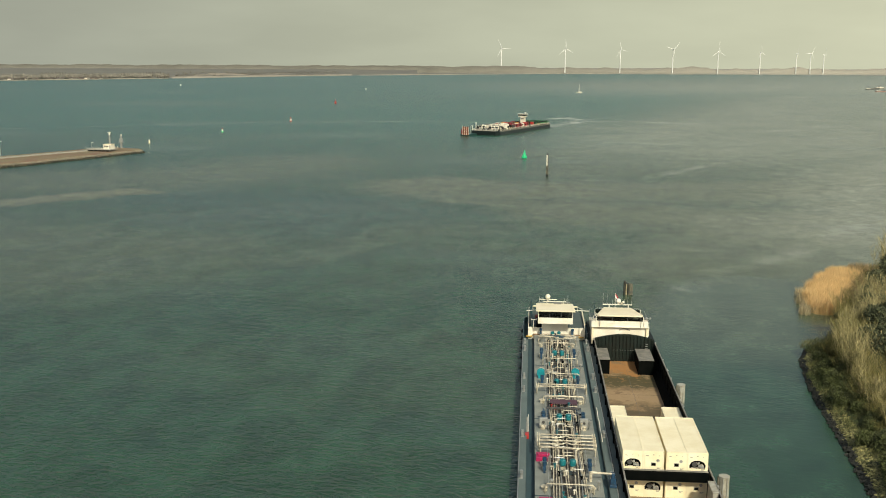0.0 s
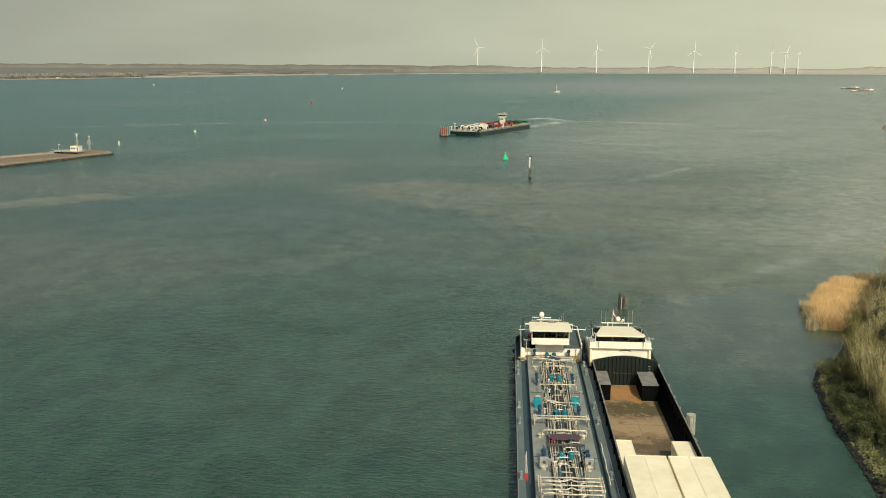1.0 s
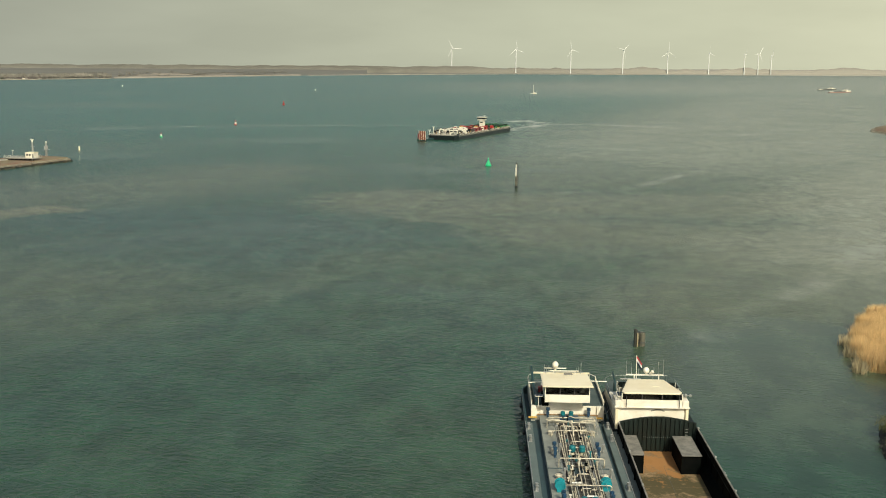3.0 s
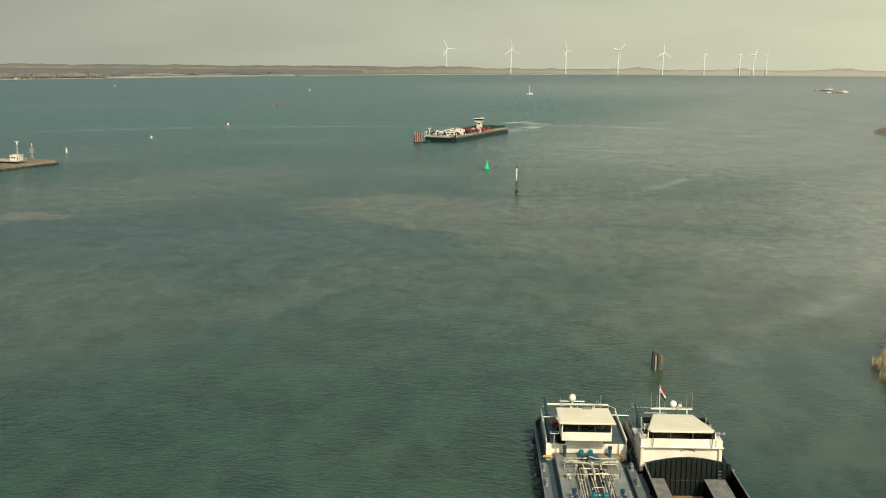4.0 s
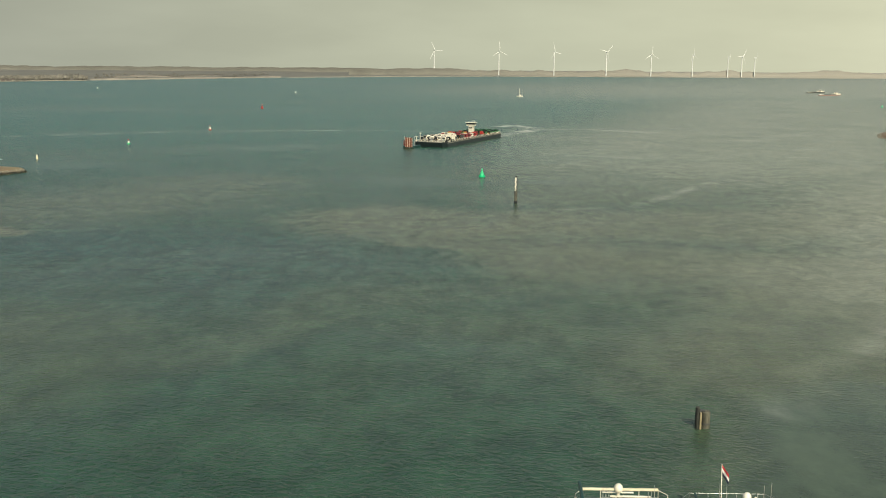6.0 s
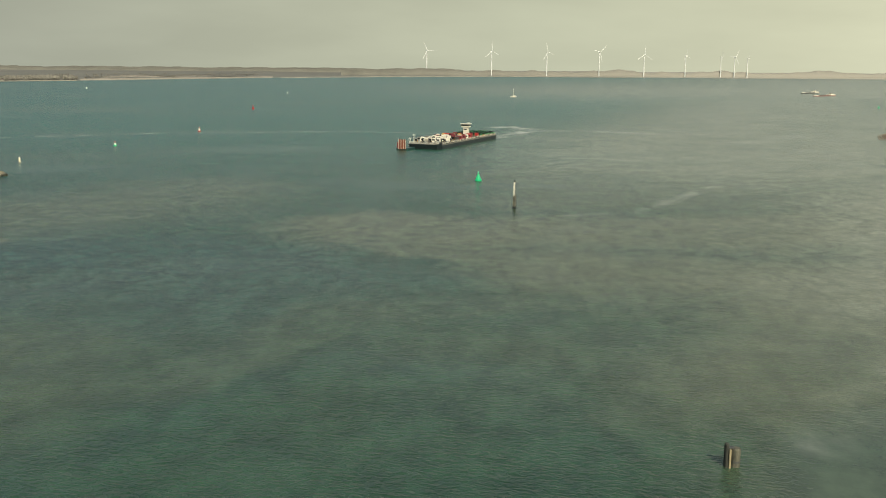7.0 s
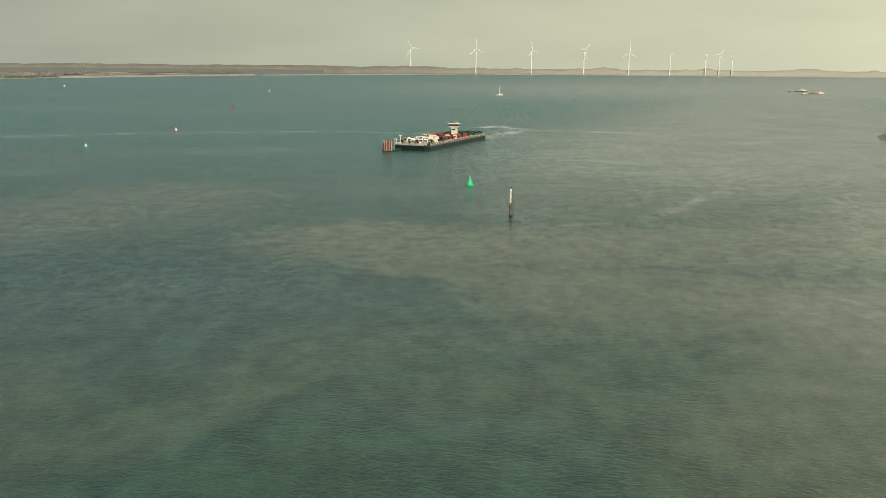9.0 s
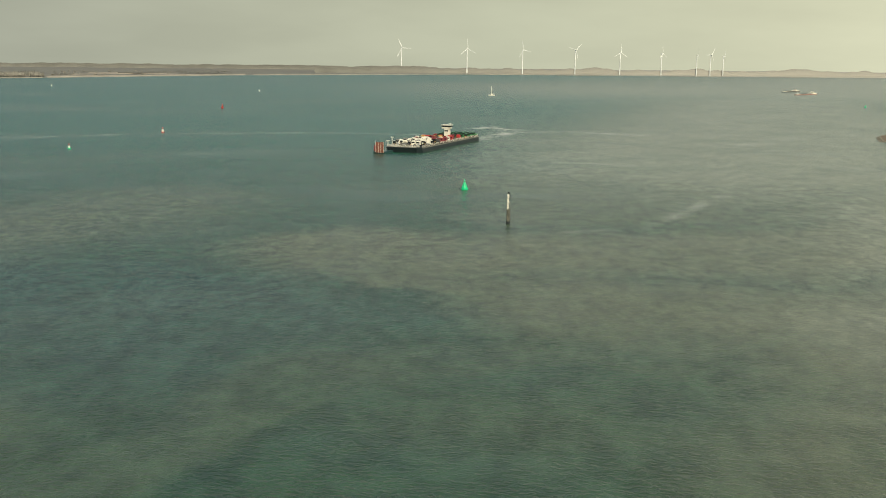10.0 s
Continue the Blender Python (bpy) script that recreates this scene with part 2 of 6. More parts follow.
# ---- mesh building ----
class Build:
    """Collects vertices and faces of one mesh."""

    def __init__(self):
        self.v, self.f = [], []

    def add(self, verts, faces):
        k = len(self.v)
        self.v += [tuple(p) for p in verts]
        self.f += [tuple(i + k for i in face) for face in faces]
        return self

    def box(self, x0, x1, y0, y1, z0, z1, c=0.0):
        """A box, with chamfered edges where c is given."""
        if not c:
            v = [(x, y, z) for z in (z0, z1) for y in (y0, y1) for x in (x0, x1)]
            return self.add(v, [(0, 2, 3, 1), (4, 5, 7, 6), (0, 1, 5, 4), (2, 6, 7, 3), (0, 4, 6, 2), (1, 3, 7, 5)])
        bm = bmesh.new()
        bmesh.ops.create_cube(bm, size=1)
        for w in bm.verts:
            w.co = Vector(((x0 + x1) / 2 + w.co.x * (x1 - x0), (y0 + y1) / 2 + w.co.y * (y1 - y0), (z0 + z1) / 2 + w.co.z * (z1 - z0)))
        bmesh.ops.bevel(bm, geom=bm.edges[:], offset=c, segments=1, affect="EDGES")
        bm.verts.index_update()
        self.add([w.co[:] for w in bm.verts], [[w.index for w in f.verts] for f in bm.faces])
        bm.free()
        return self

    def prism(self, outline, z0, z1, top=None):
        """An upright block over an outline (x, y); top: the outline of its upper face."""
        n, top = len(outline), top or outline
        v = [(x, y, z0) for x, y in outline] + [(x, y, z1) for x, y in top]
        return self.add(v, [tuple(reversed(range(n))), tuple(range(n, 2 * n))] + [(i, (i + 1) % n, n + (i + 1) % n, n + i) for i in range(n)])

    def slab(self, outline, y0, y1):
        """A plate across the ship: an outline (x, z) from y0 to y1."""
        n = len(outline)
        v = [(x, y0, z) for x, z in outline] + [(x, y1, z) for x, z in outline]
        return self.add(v, [tuple(range(n)), tuple(reversed(range(n, 2 * n)))] + [((i + 1) % n, i, n + i, n + (i + 1) % n) for i in range(n)])

    def tube(self, points, r, n=6, r1=None):
        """A round bar along points, tapering to r1."""
        pts = [Vector(p) for p in points]
        r1 = r if r1 is None else r1
        k, rings = len(self.v), len(pts)
        for i, p in enumerate(pts):
            d = (pts[min(i + 1, rings - 1)] - pts[max(i - 1, 0)]).normalized()
            a = d.cross(Vector((0, 0, 1)) if abs(d.z) < 0.9 else Vector((1, 0, 0))).normalized()
            b = d.cross(a)
            rad = r + (r1 - r) * i / max(1, rings - 1)
            for j in range(n):
                w = 2 * math.pi * j / n
                self.v.append(tuple(p + a * (rad * math.cos(w)) + b * (rad * math.sin(w))))
        for i in range(rings - 1):
            for j in range(n):
                self.f.append((k + i * n + j, k + i * n + (j + 1) % n, k + (i + 1) * n + (j + 1) % n, k + (i + 1) * n + j))
        if n > 2:
            self.f.append(tuple(k + j for j in reversed(range(n))))
            self.f.append(tuple(k + (rings - 1) * n + j for j in range(n)))
        return self

    def lathe(self, x, y, profile, n=12):
        """A turned shape about the upright axis at x, y; profile: (radius, z) from below upwards."""
        k = len(self.v)
        for r, z in profile:
            for j in range(n):
                w = 2 * math.pi * j / n
                self.v.append((x + r * math.cos(w), y + r * math.sin(w), z))
        for i in range(len(profile) - 1):
            for j in range(n):
                self.f.append((k + i * n + j, k + i * n + (j + 1) % n, k + (i + 1) * n + (j + 1) % n, k + (i + 1) * n + j))
        self.f.append(tuple(k + j for j in reversed(range(n))))
        self.f.append(tuple(k + (len(profile) - 1) * n + j for j in range(n)))
        return self

    def ball(self, x, y, z, r, n=10, flat=1.0):
        steps = 6
        return self.lathe(x, y, [(max(0.01, r * math.sin(math.pi * i / steps)), z - r * flat * math.cos(math.pi * i / steps)) for i in range(steps + 1)], n)

    def mesh(self, name, mat, smooth=False):
        me = bpy.data.meshes.new(name)
        me.from_pydata(self.v, [], self.f)
        me.materials.append(mat)
        if smooth:
            me.shade_smooth()
        me.validate()
        return me


def part(name, build, mat, parent=None, label="", smooth=False, at=(0, 0, 0)):
    """Links what was built as ONE mesh object under a thing or a part."""
    ob = new(name, build if isinstance(build, bpy.types.Mesh) else build.mesh(name, mat, smooth))
    ob.location = at
    if parent:
        ob.parent = parent
    if label:
        ob["label"] = label
    return ob


def thing(name, label, category, x=0, y=0, z=0, turn=0, group="", kind=""):
    """An Empty at a thing's base, which parents its parts."""
    ob = new(name)
    ob.empty_display_size = 0.2
    ob.matrix_world = pose(x, y, z, 0, 0, turn)
    return tagged(ob, label, category, group, kind)


def B():
    return Build()


def haze_eastwards(m, pale):
    """Aerial haze put into the base colour: the shore pales eastwards."""
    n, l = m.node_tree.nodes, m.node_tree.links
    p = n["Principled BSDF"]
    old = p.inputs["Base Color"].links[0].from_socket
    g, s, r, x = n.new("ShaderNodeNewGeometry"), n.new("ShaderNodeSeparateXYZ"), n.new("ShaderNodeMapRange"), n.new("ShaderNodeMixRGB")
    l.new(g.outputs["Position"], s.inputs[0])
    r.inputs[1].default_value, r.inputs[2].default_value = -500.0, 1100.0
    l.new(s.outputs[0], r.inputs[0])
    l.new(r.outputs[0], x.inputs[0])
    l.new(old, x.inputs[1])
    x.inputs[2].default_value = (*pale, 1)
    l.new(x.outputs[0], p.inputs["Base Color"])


# distance haze, mixed into the colours of the woods and fields
haze_eastwards(FARWOOD, (0.285, 0.268, 0.228))
haze_eastwards(FARFIELD, (0.29, 0.275, 0.235))


def hold_floor_material():
    """Rusty steel plate: orange by the bulkhead, a dark mossy band, worn tan plate."""
    m = material("hold_floor_plate", (0.3, 0.205, 0.11), 0.8, other=(0.17, 0.115, 0.06), scale=2.6, fine=3.0, bump=0.2)
    n, l = m.node_tree.nodes, m.node_tree.links
    p = n["Principled BSDF"]
    last = p.inputs["Base Color"].links[0].from_socket
    g, s, t = n.new("ShaderNodeNewGeometry"), n.new("ShaderNodeSeparateXYZ"), n.new("ShaderNodeTexNoise")
    l.new(g.outputs["Position"], s.inputs[0])
    l.new(g.outputs["Position"], t.inputs["Vector"])
    t.inputs["Scale"].default_value, t.inputs["Detail"].default_value, t.inputs["Roughness"].default_value = 0.45, 7, 0.7
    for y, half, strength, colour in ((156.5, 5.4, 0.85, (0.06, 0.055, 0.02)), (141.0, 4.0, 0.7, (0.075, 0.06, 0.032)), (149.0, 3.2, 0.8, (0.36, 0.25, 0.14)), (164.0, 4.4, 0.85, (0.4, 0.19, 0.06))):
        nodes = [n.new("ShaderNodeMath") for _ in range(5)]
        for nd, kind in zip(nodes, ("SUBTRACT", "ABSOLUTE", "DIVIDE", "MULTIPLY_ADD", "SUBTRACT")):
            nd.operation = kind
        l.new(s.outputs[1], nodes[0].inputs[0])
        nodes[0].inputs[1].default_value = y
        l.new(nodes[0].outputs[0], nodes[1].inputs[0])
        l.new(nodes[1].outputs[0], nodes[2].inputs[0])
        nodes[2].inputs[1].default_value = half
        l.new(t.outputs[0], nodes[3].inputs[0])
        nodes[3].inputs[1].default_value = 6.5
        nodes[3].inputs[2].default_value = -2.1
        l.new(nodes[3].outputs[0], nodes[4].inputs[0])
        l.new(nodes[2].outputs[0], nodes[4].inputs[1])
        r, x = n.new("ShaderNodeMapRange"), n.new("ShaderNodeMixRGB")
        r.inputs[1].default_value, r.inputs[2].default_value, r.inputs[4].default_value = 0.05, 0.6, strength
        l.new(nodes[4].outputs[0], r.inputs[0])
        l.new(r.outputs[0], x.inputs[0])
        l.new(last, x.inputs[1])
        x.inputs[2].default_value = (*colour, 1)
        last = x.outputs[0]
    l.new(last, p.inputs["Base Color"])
    return m


HOLDFLOOR = hold_floor_material()


# ---- water and land ----
def water_material():
    m = bpy.data.materials.new("river_water")
    m.use_nodes = True
    n, l = m.node_tree.nodes, m.node_tree.links
    p = n["Principled BSDF"]
    g = n.new("ShaderNodeNewGeometry")

    def noise_at(scale, stretch=(1, 1, 1), turn=0.0, detail=3, rough=0.5):
        mp = n.new("ShaderNodeMapping")
        mp.vector_type = "TEXTURE"
        mp.inputs["Rotation"].default_value = (0, 0, radians(turn))
        mp.inputs["Scale"].default_value = [s * scale for s in stretch]
        l.new(g.outputs["Position"], mp.inputs[0])
        t = n.new("ShaderNodeTexNoise")
        t.inputs["Scale"].default_value, t.inputs["Detail"].default_value, t.inputs["Roughness"].default_value = 1.0, detail, rough
        l.new(mp.outputs[0], t.inputs["Vector"])
        return t.outputs[0]

    def mixed(fac, a, b):
        x = n.new("ShaderNodeMixRGB")
        for s, v in zip(x.inputs, (fac, a, b)):
            if isinstance(v, tuple):
                s.default_value = (*v, 1)
            elif isinstance(v, float):
                s.default_value = v
            else:
                l.new(v, s)
        return x.outputs[0]

    def ranged(v, a, b, c=0.0, d=1.0, smooth=True):
        r = n.new("ShaderNodeMapRange")
        if smooth:
            r.interpolation_type = "SMOOTHSTEP"
        for s, w in zip(r.inputs, (None, a, b, c, d)):
            if w is not None:
                s.default_value = w
        l.new(v, r.inputs[0])
        return r.outputs[0]

    def op(kind, a, b):
        x = n.new("ShaderNodeMath")
        x.operation = kind
        for s, v in zip(x.inputs, (a, b)):
            if isinstance(v, float):
                s.default_value = v
            else:
                l.new(v, s)
        return x.outputs[0]

    # muddy plumes in clear green water; the place wanders at two scales, so that their edges curl
    broad = noise_at(230, (1.5, 0.8, 1), 12, 4, 0.55)
    plume = noise_at(50, (1.2, 1.2, 1), 20, 6, 0.6)
    fleck = noise_at(13, (1.0, 1.6, 1), 12, 5, 0.62)
    sep = n.new("ShaderNodeSeparateXYZ")
    l.new(g.outputs["Position"], sep.inputs[0])

    def vec(kind, a, b=None):
        x = n.new("ShaderNodeVectorMath")
        x.operation = kind
        for s, v in zip(x.inputs, (a, b)):
            if isinstance(v, tuple):
                s.default_value = v
            elif v is not None:
                l.new(v, s)
        return x

    def wander(size, reach):
        t = n.new("ShaderNodeTexNoise")
        t.inputs["Scale"].default_value, t.inputs["Detail"].default_value = 1 / size, 5
        l.new(g.outputs["Position"], t.inputs["Vector"])
        return vec("MULTIPLY", vec("SUBTRACT", t.outputs["Color"], (0.5, 0.5, 0.5)).outputs[0], (reach, reach, 0)).outputs[0]

    place = vec("ADD", g.outputs["Position"], wander(28, 16)).outputs[0]
    curl = vec("ADD", g.outputs["Position"], vec("ADD", wander(60, 46), wander(17, 14)).outputs[0]).outputs[0]

    def run_of(points, where):
        """The distance from a bent line."""
        best = None
        for (ax, ay), (bx, by) in zip(points, points[1:]):
            ba = (bx - ax, by - ay, 0.0)
            pa = vec("SUBTRACT", where, (ax, ay, 0.0)).outputs[0]
            h = op("DIVIDE", vec("DOT_PRODUCT", pa, ba).outputs["Value"], float(ba[0] ** 2 + ba[1] ** 2))
            h.node.use_clamp = True
            run = n.new("ShaderNodeVectorMath")
            run.operation = "SCALE"
            run.inputs[0].default_value = ba
            l.new(h, run.inputs["Scale"])
            d = vec("LENGTH", vec("SUBTRACT", vec("MULTIPLY", pa, (1.0, 1.0, 0.0)).outputs[0], run.outputs[0]).outputs[0]).outputs["Value"]
            best = d if best is None else op("MINIMUM", best, d)
        return best

    def streak(points, width, weight):
        return ranged(run_of(points, place), 0.0, float(width), float(weight), 0.0)

    def tongue(points, width, weight, core=0.3):
        return ranged(run_of(points, curl), width * core, float(width), float(weight), 0.0)

    def most(rows, kind):
        total = None
        for row in rows:
            one = kind(*row)
            total = one if total is None else op("MAXIMUM", total, one)
        return total

    mud = most(((((-40, 408), (0, 400), (60, 400), (140, 450)), 52, 0.7), (((-44, 388), (-8, 366)), 20, 0.62),
                (((-64, 254), (-52, 276), (-36, 294), (-6, 306), (30, 310), (62, 316)), 18, 0.26), (((46, 250), (72, 300), (120, 350)), 55, 0.6),
                (((60, 540), (170, 590), (330, 720)), 120, 0.5), (((-260, 385), (-160, 425), (-120, 490)), 70, 0.42),
                (((-200, 336), (-171, 356), (-150, 376)), 15, 0.9, 0.3), (((-210, 255), (-115, 250)), 75, 0.35), (((42, 200), (56, 245)), 40, 0.4), (((10, 345), (60, 330)), 44, 0.62), (((30, 480), (150, 500)), 60, 0.5),
                (((190, 800), (430, 1500)), 260, 0.7), (((700, 2400), (1800, 4400)), 1150, 0.75)), tongue)
    mud = op("MULTIPLY", mud, ranged(op("ADD", op("MULTIPLY", fleck, 0.5), op("MULTIPLY", plume, 0.5)), 0.36, 0.6, 0.72, 1.0))
    mud = op("MAXIMUM", mud, op("MULTIPLY", ranged(broad, 0.46, 0.7), 0.26))
    # the tone that steeper ripples give ruffled water, put into the colour
    ruffled = most(((((-110, 345), (-66, 335)), 62, 0.8), (((-90, 300), (-60, 296)), 26, 0.6), (((-396, 745), (-212, 862), (-60, 890)), 22, 0.6)), tongue)
    clear = mixed(ruffled, CLEAR, RUFFLED)
    # the base colour turns greener with distance
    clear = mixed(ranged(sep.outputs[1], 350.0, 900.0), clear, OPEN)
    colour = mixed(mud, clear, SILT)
    # pale silty water to the right, the bright sky's reflection put into the colour
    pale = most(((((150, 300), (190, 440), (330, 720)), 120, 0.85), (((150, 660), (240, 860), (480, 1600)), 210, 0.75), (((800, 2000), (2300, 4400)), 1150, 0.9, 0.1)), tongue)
    colour = mixed(op("MULTIPLY", pale, ranged(plume, 0.35, 0.6, 0.7, 1.0)), colour, SKYSILT)
    # lines of foam and the wakes
    foam = most(((((26, 436), (47, 447), (66, 478), (96, 528)), 5.5, 0.36), (((33, 226), (74, 276), (118, 342), (160, 395)), 7, 0.24),
                 (((-396, 723), (-212, 836), (-100, 862), (5, 845)), 9, 0.4), (((15, 815), (30, 850), (43, 915), (30, 945), (16, 925)), 13, 1.0),
                 (((44, 885), (77, 895), (135, 868)), 14, 0.7), (((50, 656), (86, 645)), 8, 0.5), (((186, 785), (251, 865)), 16, 0.3), (((210, 600), (300, 640)), 10, 0.3)), streak)
    foam = op("MULTIPLY", foam, op("MULTIPLY", ranged(fleck, 0.36, 0.62), ranged(noise_at(30, (1.6, 1.0, 1), 5, 3), 0.36, 0.56, 0.5, 1.0)))
    # short dashes paint the waves' light and dark, stronger out on the open reach
    chop_shading = ranged(noise_at(2.8, (1.2, 1.7, 1), -8, 4, 0.65), 0.36, 0.64, -1.0, 1.0)
    chop_shading = op("ADD", op("MULTIPLY", chop_shading, ranged(sep.outputs[1], 220.0, 430.0, 0.1, 0.36)), op("MULTIPLY", ranged(noise_at(8, (1.0, 1.8, 1), -4, 5, 0.62), 0.36, 0.64, -1.0, 1.0), 0.2))
    dash = op("ADD", op("MULTIPLY", chop_shading, ranged(op("MAXIMUM", pale, mud), 0.0, 1.0, 1.0, 0.4)), 1.0)
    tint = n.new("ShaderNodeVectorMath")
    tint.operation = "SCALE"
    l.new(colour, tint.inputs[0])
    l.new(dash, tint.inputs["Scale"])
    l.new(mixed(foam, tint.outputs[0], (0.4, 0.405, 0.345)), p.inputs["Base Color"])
    # calm slicks and wind-ruffled stretches
    slick = op("MAXIMUM", ranged(noise_at(90, (1.5, 1.0, 1), 14, 6, 0.62), 0.5, 0.72), tongue(((33, 60), (34, 150), (50, 215)), 30, 1.0, 0.5))
    p.inputs["IOR"].default_value = 1.333
    p.inputs["Roughness"].default_value = 0.26
    p.inputs["Specular IOR Level"].default_value = 0.75
    ripple = op("ADD", op("MULTIPLY", noise_at(0.68, (1.5, 1.0, 1), -16, 2, 0.5), 1.2), op("MULTIPLY", noise_at(1.6, (1.4, 1.05, 1), -12, 3, 0.5), 1.2))
    ripple = op("ADD", ripple, op("MULTIPLY", noise_at(8, (1.7, 1.1, 1), -4, 3), 1.0))
    bump = n.new("ShaderNodeBump")
    bump.inputs["Distance"].default_value = RIPPLE
    gust = ranged(noise_at(22, (1.1, 1.4, 1), 10, 4, 0.6), 0.36, 0.66, 0.6, 1.0)
    l.new(op("MULTIPLY", gust, ranged(op("MAXIMUM", slick, foam), 0.0, 1.0, 1.0, 0.16)), bump.inputs["Strength"])
    l.new(ripple, bump.inputs["Height"])
    l.new(bump.outputs[0], p.inputs["Normal"])
    return m


# river colours: clear green, wind-ruffled stretch, open reach, silt, silt paled by sky reflection
CLEAR, RUFFLED, OPEN, SILT, SKYSILT = (0.024, 0.0605, 0.034), (0.023, 0.06, 0.047), (0.014, 0.086, 0.054), (0.137, 0.141, 0.09), (0.235, 0.245, 0.185)
RIPPLE = 0.33
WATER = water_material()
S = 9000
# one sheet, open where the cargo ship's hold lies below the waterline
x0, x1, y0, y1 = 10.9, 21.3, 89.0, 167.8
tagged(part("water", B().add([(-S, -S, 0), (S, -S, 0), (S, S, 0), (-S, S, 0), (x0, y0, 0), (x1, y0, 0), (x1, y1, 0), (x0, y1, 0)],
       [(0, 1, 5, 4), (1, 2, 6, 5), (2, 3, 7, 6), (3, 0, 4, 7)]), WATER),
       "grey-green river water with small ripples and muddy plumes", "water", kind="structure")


def land(name, outline, mat, top, inset, label, category, bottom=-2.0, crown=0.0):
    """Low land over an outline (counter-clockwise), with sloping sides, as one sheet."""
    cx, cy = sum(p[0] for p in outline) / len(outline), sum(p[1] for p in outline) / len(outline)
    n = len(outline)
    rings = [(0.0, bottom), (0.0, -0.05), (inset * 0.45, top * 0.6), (inset, top)] + ([(inset * 2.2, top + crown)] if crown else [])
    v = []
    for d, z in rings:
        for i, (x, y) in enumerate(outline):
            ax, ay = outline[i - 1]
            bx, by = outline[(i + 1) % n]
            tx, ty = bx - ax, by - ay
            k = math.hypot(tx, ty) or 1
            v.append((x - ty / k * d, y + tx / k * d, z))
    f = [(r * n + i, r * n + (i + 1) % n, (r + 1) * n + (i + 1) % n, (r + 1) * n + i) for r in range(len(rings) - 1) for i in range(n)]
    f.append(tuple((len(rings) - 1) * n + i for i in range(n)))
    return tagged(part(name, B().add(v, f), mat), label, category, kind="structure")


BANK = [(700, -600), (700, 300), (300, 296), (180, 276), (112, 258), (88, 250), (76, 243), (66, 234), (62, 223), (60.5, 212), (61.5, 205), (60.8, 199), (58, 192),
        (54.6, 185), (51.8, 179.5), (49, 176), (46.4, 169), (43.9, 153.4), (42.8, 139.3), (41.7, 126.3), (40.4, 113), (38.5, 92), (34, 60), (24, -20), (10, -600)]
land("river_bank", BANK, SOIL, 1.3, 2.2, "low overgrown river bank of dark soil and grass", "river bank", crown=0.5)
MOLE = [(-352, 268), (-330, 258), (-251.5, 452.5), (-244, 468.5), (-237.5, 484.5), (-230.5, 502.5), (-223.5, 522), (-215, 544), (-218.5, 549), (-229, 553), (-237, 556), (-248, 545), (-258, 525), (-276, 490)]
land("mole", MOLE, MOLEGRASS, 1.9, 2.8, "low breakwater mole with dry reddish grass", "breakwater")
SPIT = [(289, 826), (290, 800), (300, 765), (330, 730), (700, 640), (700, 1010), (340, 905), (303, 862)]
land("sandy_spit", SPIT, MOLEGRASS, 3.0, 9.0, "low spit of sand and dry grass in the river", "spit")

# the far shore: one rising sheet
SHORE = [(-3600, 1000), (-1900, 1750), (-1300, 2412), (-1040, 2860), (-930, 3120), (-694, 3632), (-280, 4150), (140, 4560), (700, 4640), (1640, 4690), (2400, 4720), (3400, 4740)]


def along(line, t):
    k = min(int(t), len(line) - 2)
    (ax, ay), (bx, by) = line[k], line[k + 1]
    return ax + (bx - ax) * (t - k), ay + (by - ay) * (t - k)


def shore_row(count, grow, z):
    out = []
    for i in range(count + 1):
        x, y = along(SHORE, i * (len(SHORE) - 1) / count)
        x += 9 * noise.noise((x * 0.01, y * 0.01, 3))
        full = max(4890 / y, 1.0) if y > 2300 else 2.0
        k = 1 + (full - 1) * grow
        out.append((x * k, y * k, z + (z * 0.1 * noise.noise((x * 0.004 * k, y * 0.003, 7)) if z > 6 else 0)))
    return out


COUNT = 130
rows = [shore_row(COUNT, g, z) for g, z in ((0, -1), (0.0, 0.0), (0.02, 2.0), (0.12, 3.2), (0.3, 6), (0.55, 10), (0.8, 17), (1.0, 24))]
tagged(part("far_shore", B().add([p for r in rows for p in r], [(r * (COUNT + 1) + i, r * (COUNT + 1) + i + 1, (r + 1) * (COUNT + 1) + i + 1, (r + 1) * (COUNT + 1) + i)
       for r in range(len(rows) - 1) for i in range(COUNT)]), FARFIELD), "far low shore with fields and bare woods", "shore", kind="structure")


def beach(t0, t1, g0, g1, z0, z1, steps=50):
    b = B()
    v = []
    for i in range(steps + 1):
        x, y = along(SHORE, t0 + (t1 - t0) * i / steps)
        x += 9 * noise.noise((x * 0.01, y * 0.01, 3))
        for g, z in ((g0, z0), (g1 * (0.75 + 0.5 * noise.noise((x * 0.01, 5, 1))), z1)):
            k = 1 + g / math.hypot(x, y)
            v.append((x * k, y * k, z))
    b.add(v, [(2 * i, 2 * i + 2, 2 * i + 3, 2 * i + 1) for i in range(steps)])
    return tagged(part("beach", b, SAND), "pale sandy beach along the far shore", "beach", kind="structure")


beach(3.05, 5.1, -6, 50, 0.1, 4.2)
beach(3.1, 4.5, 130, 170, 6.2, 7.8)
beach(3.6, 4.95, 240, 270, 9.0, 10.2)
beach(5.15, 8.0, -5, 10, 0.1, 2.4)


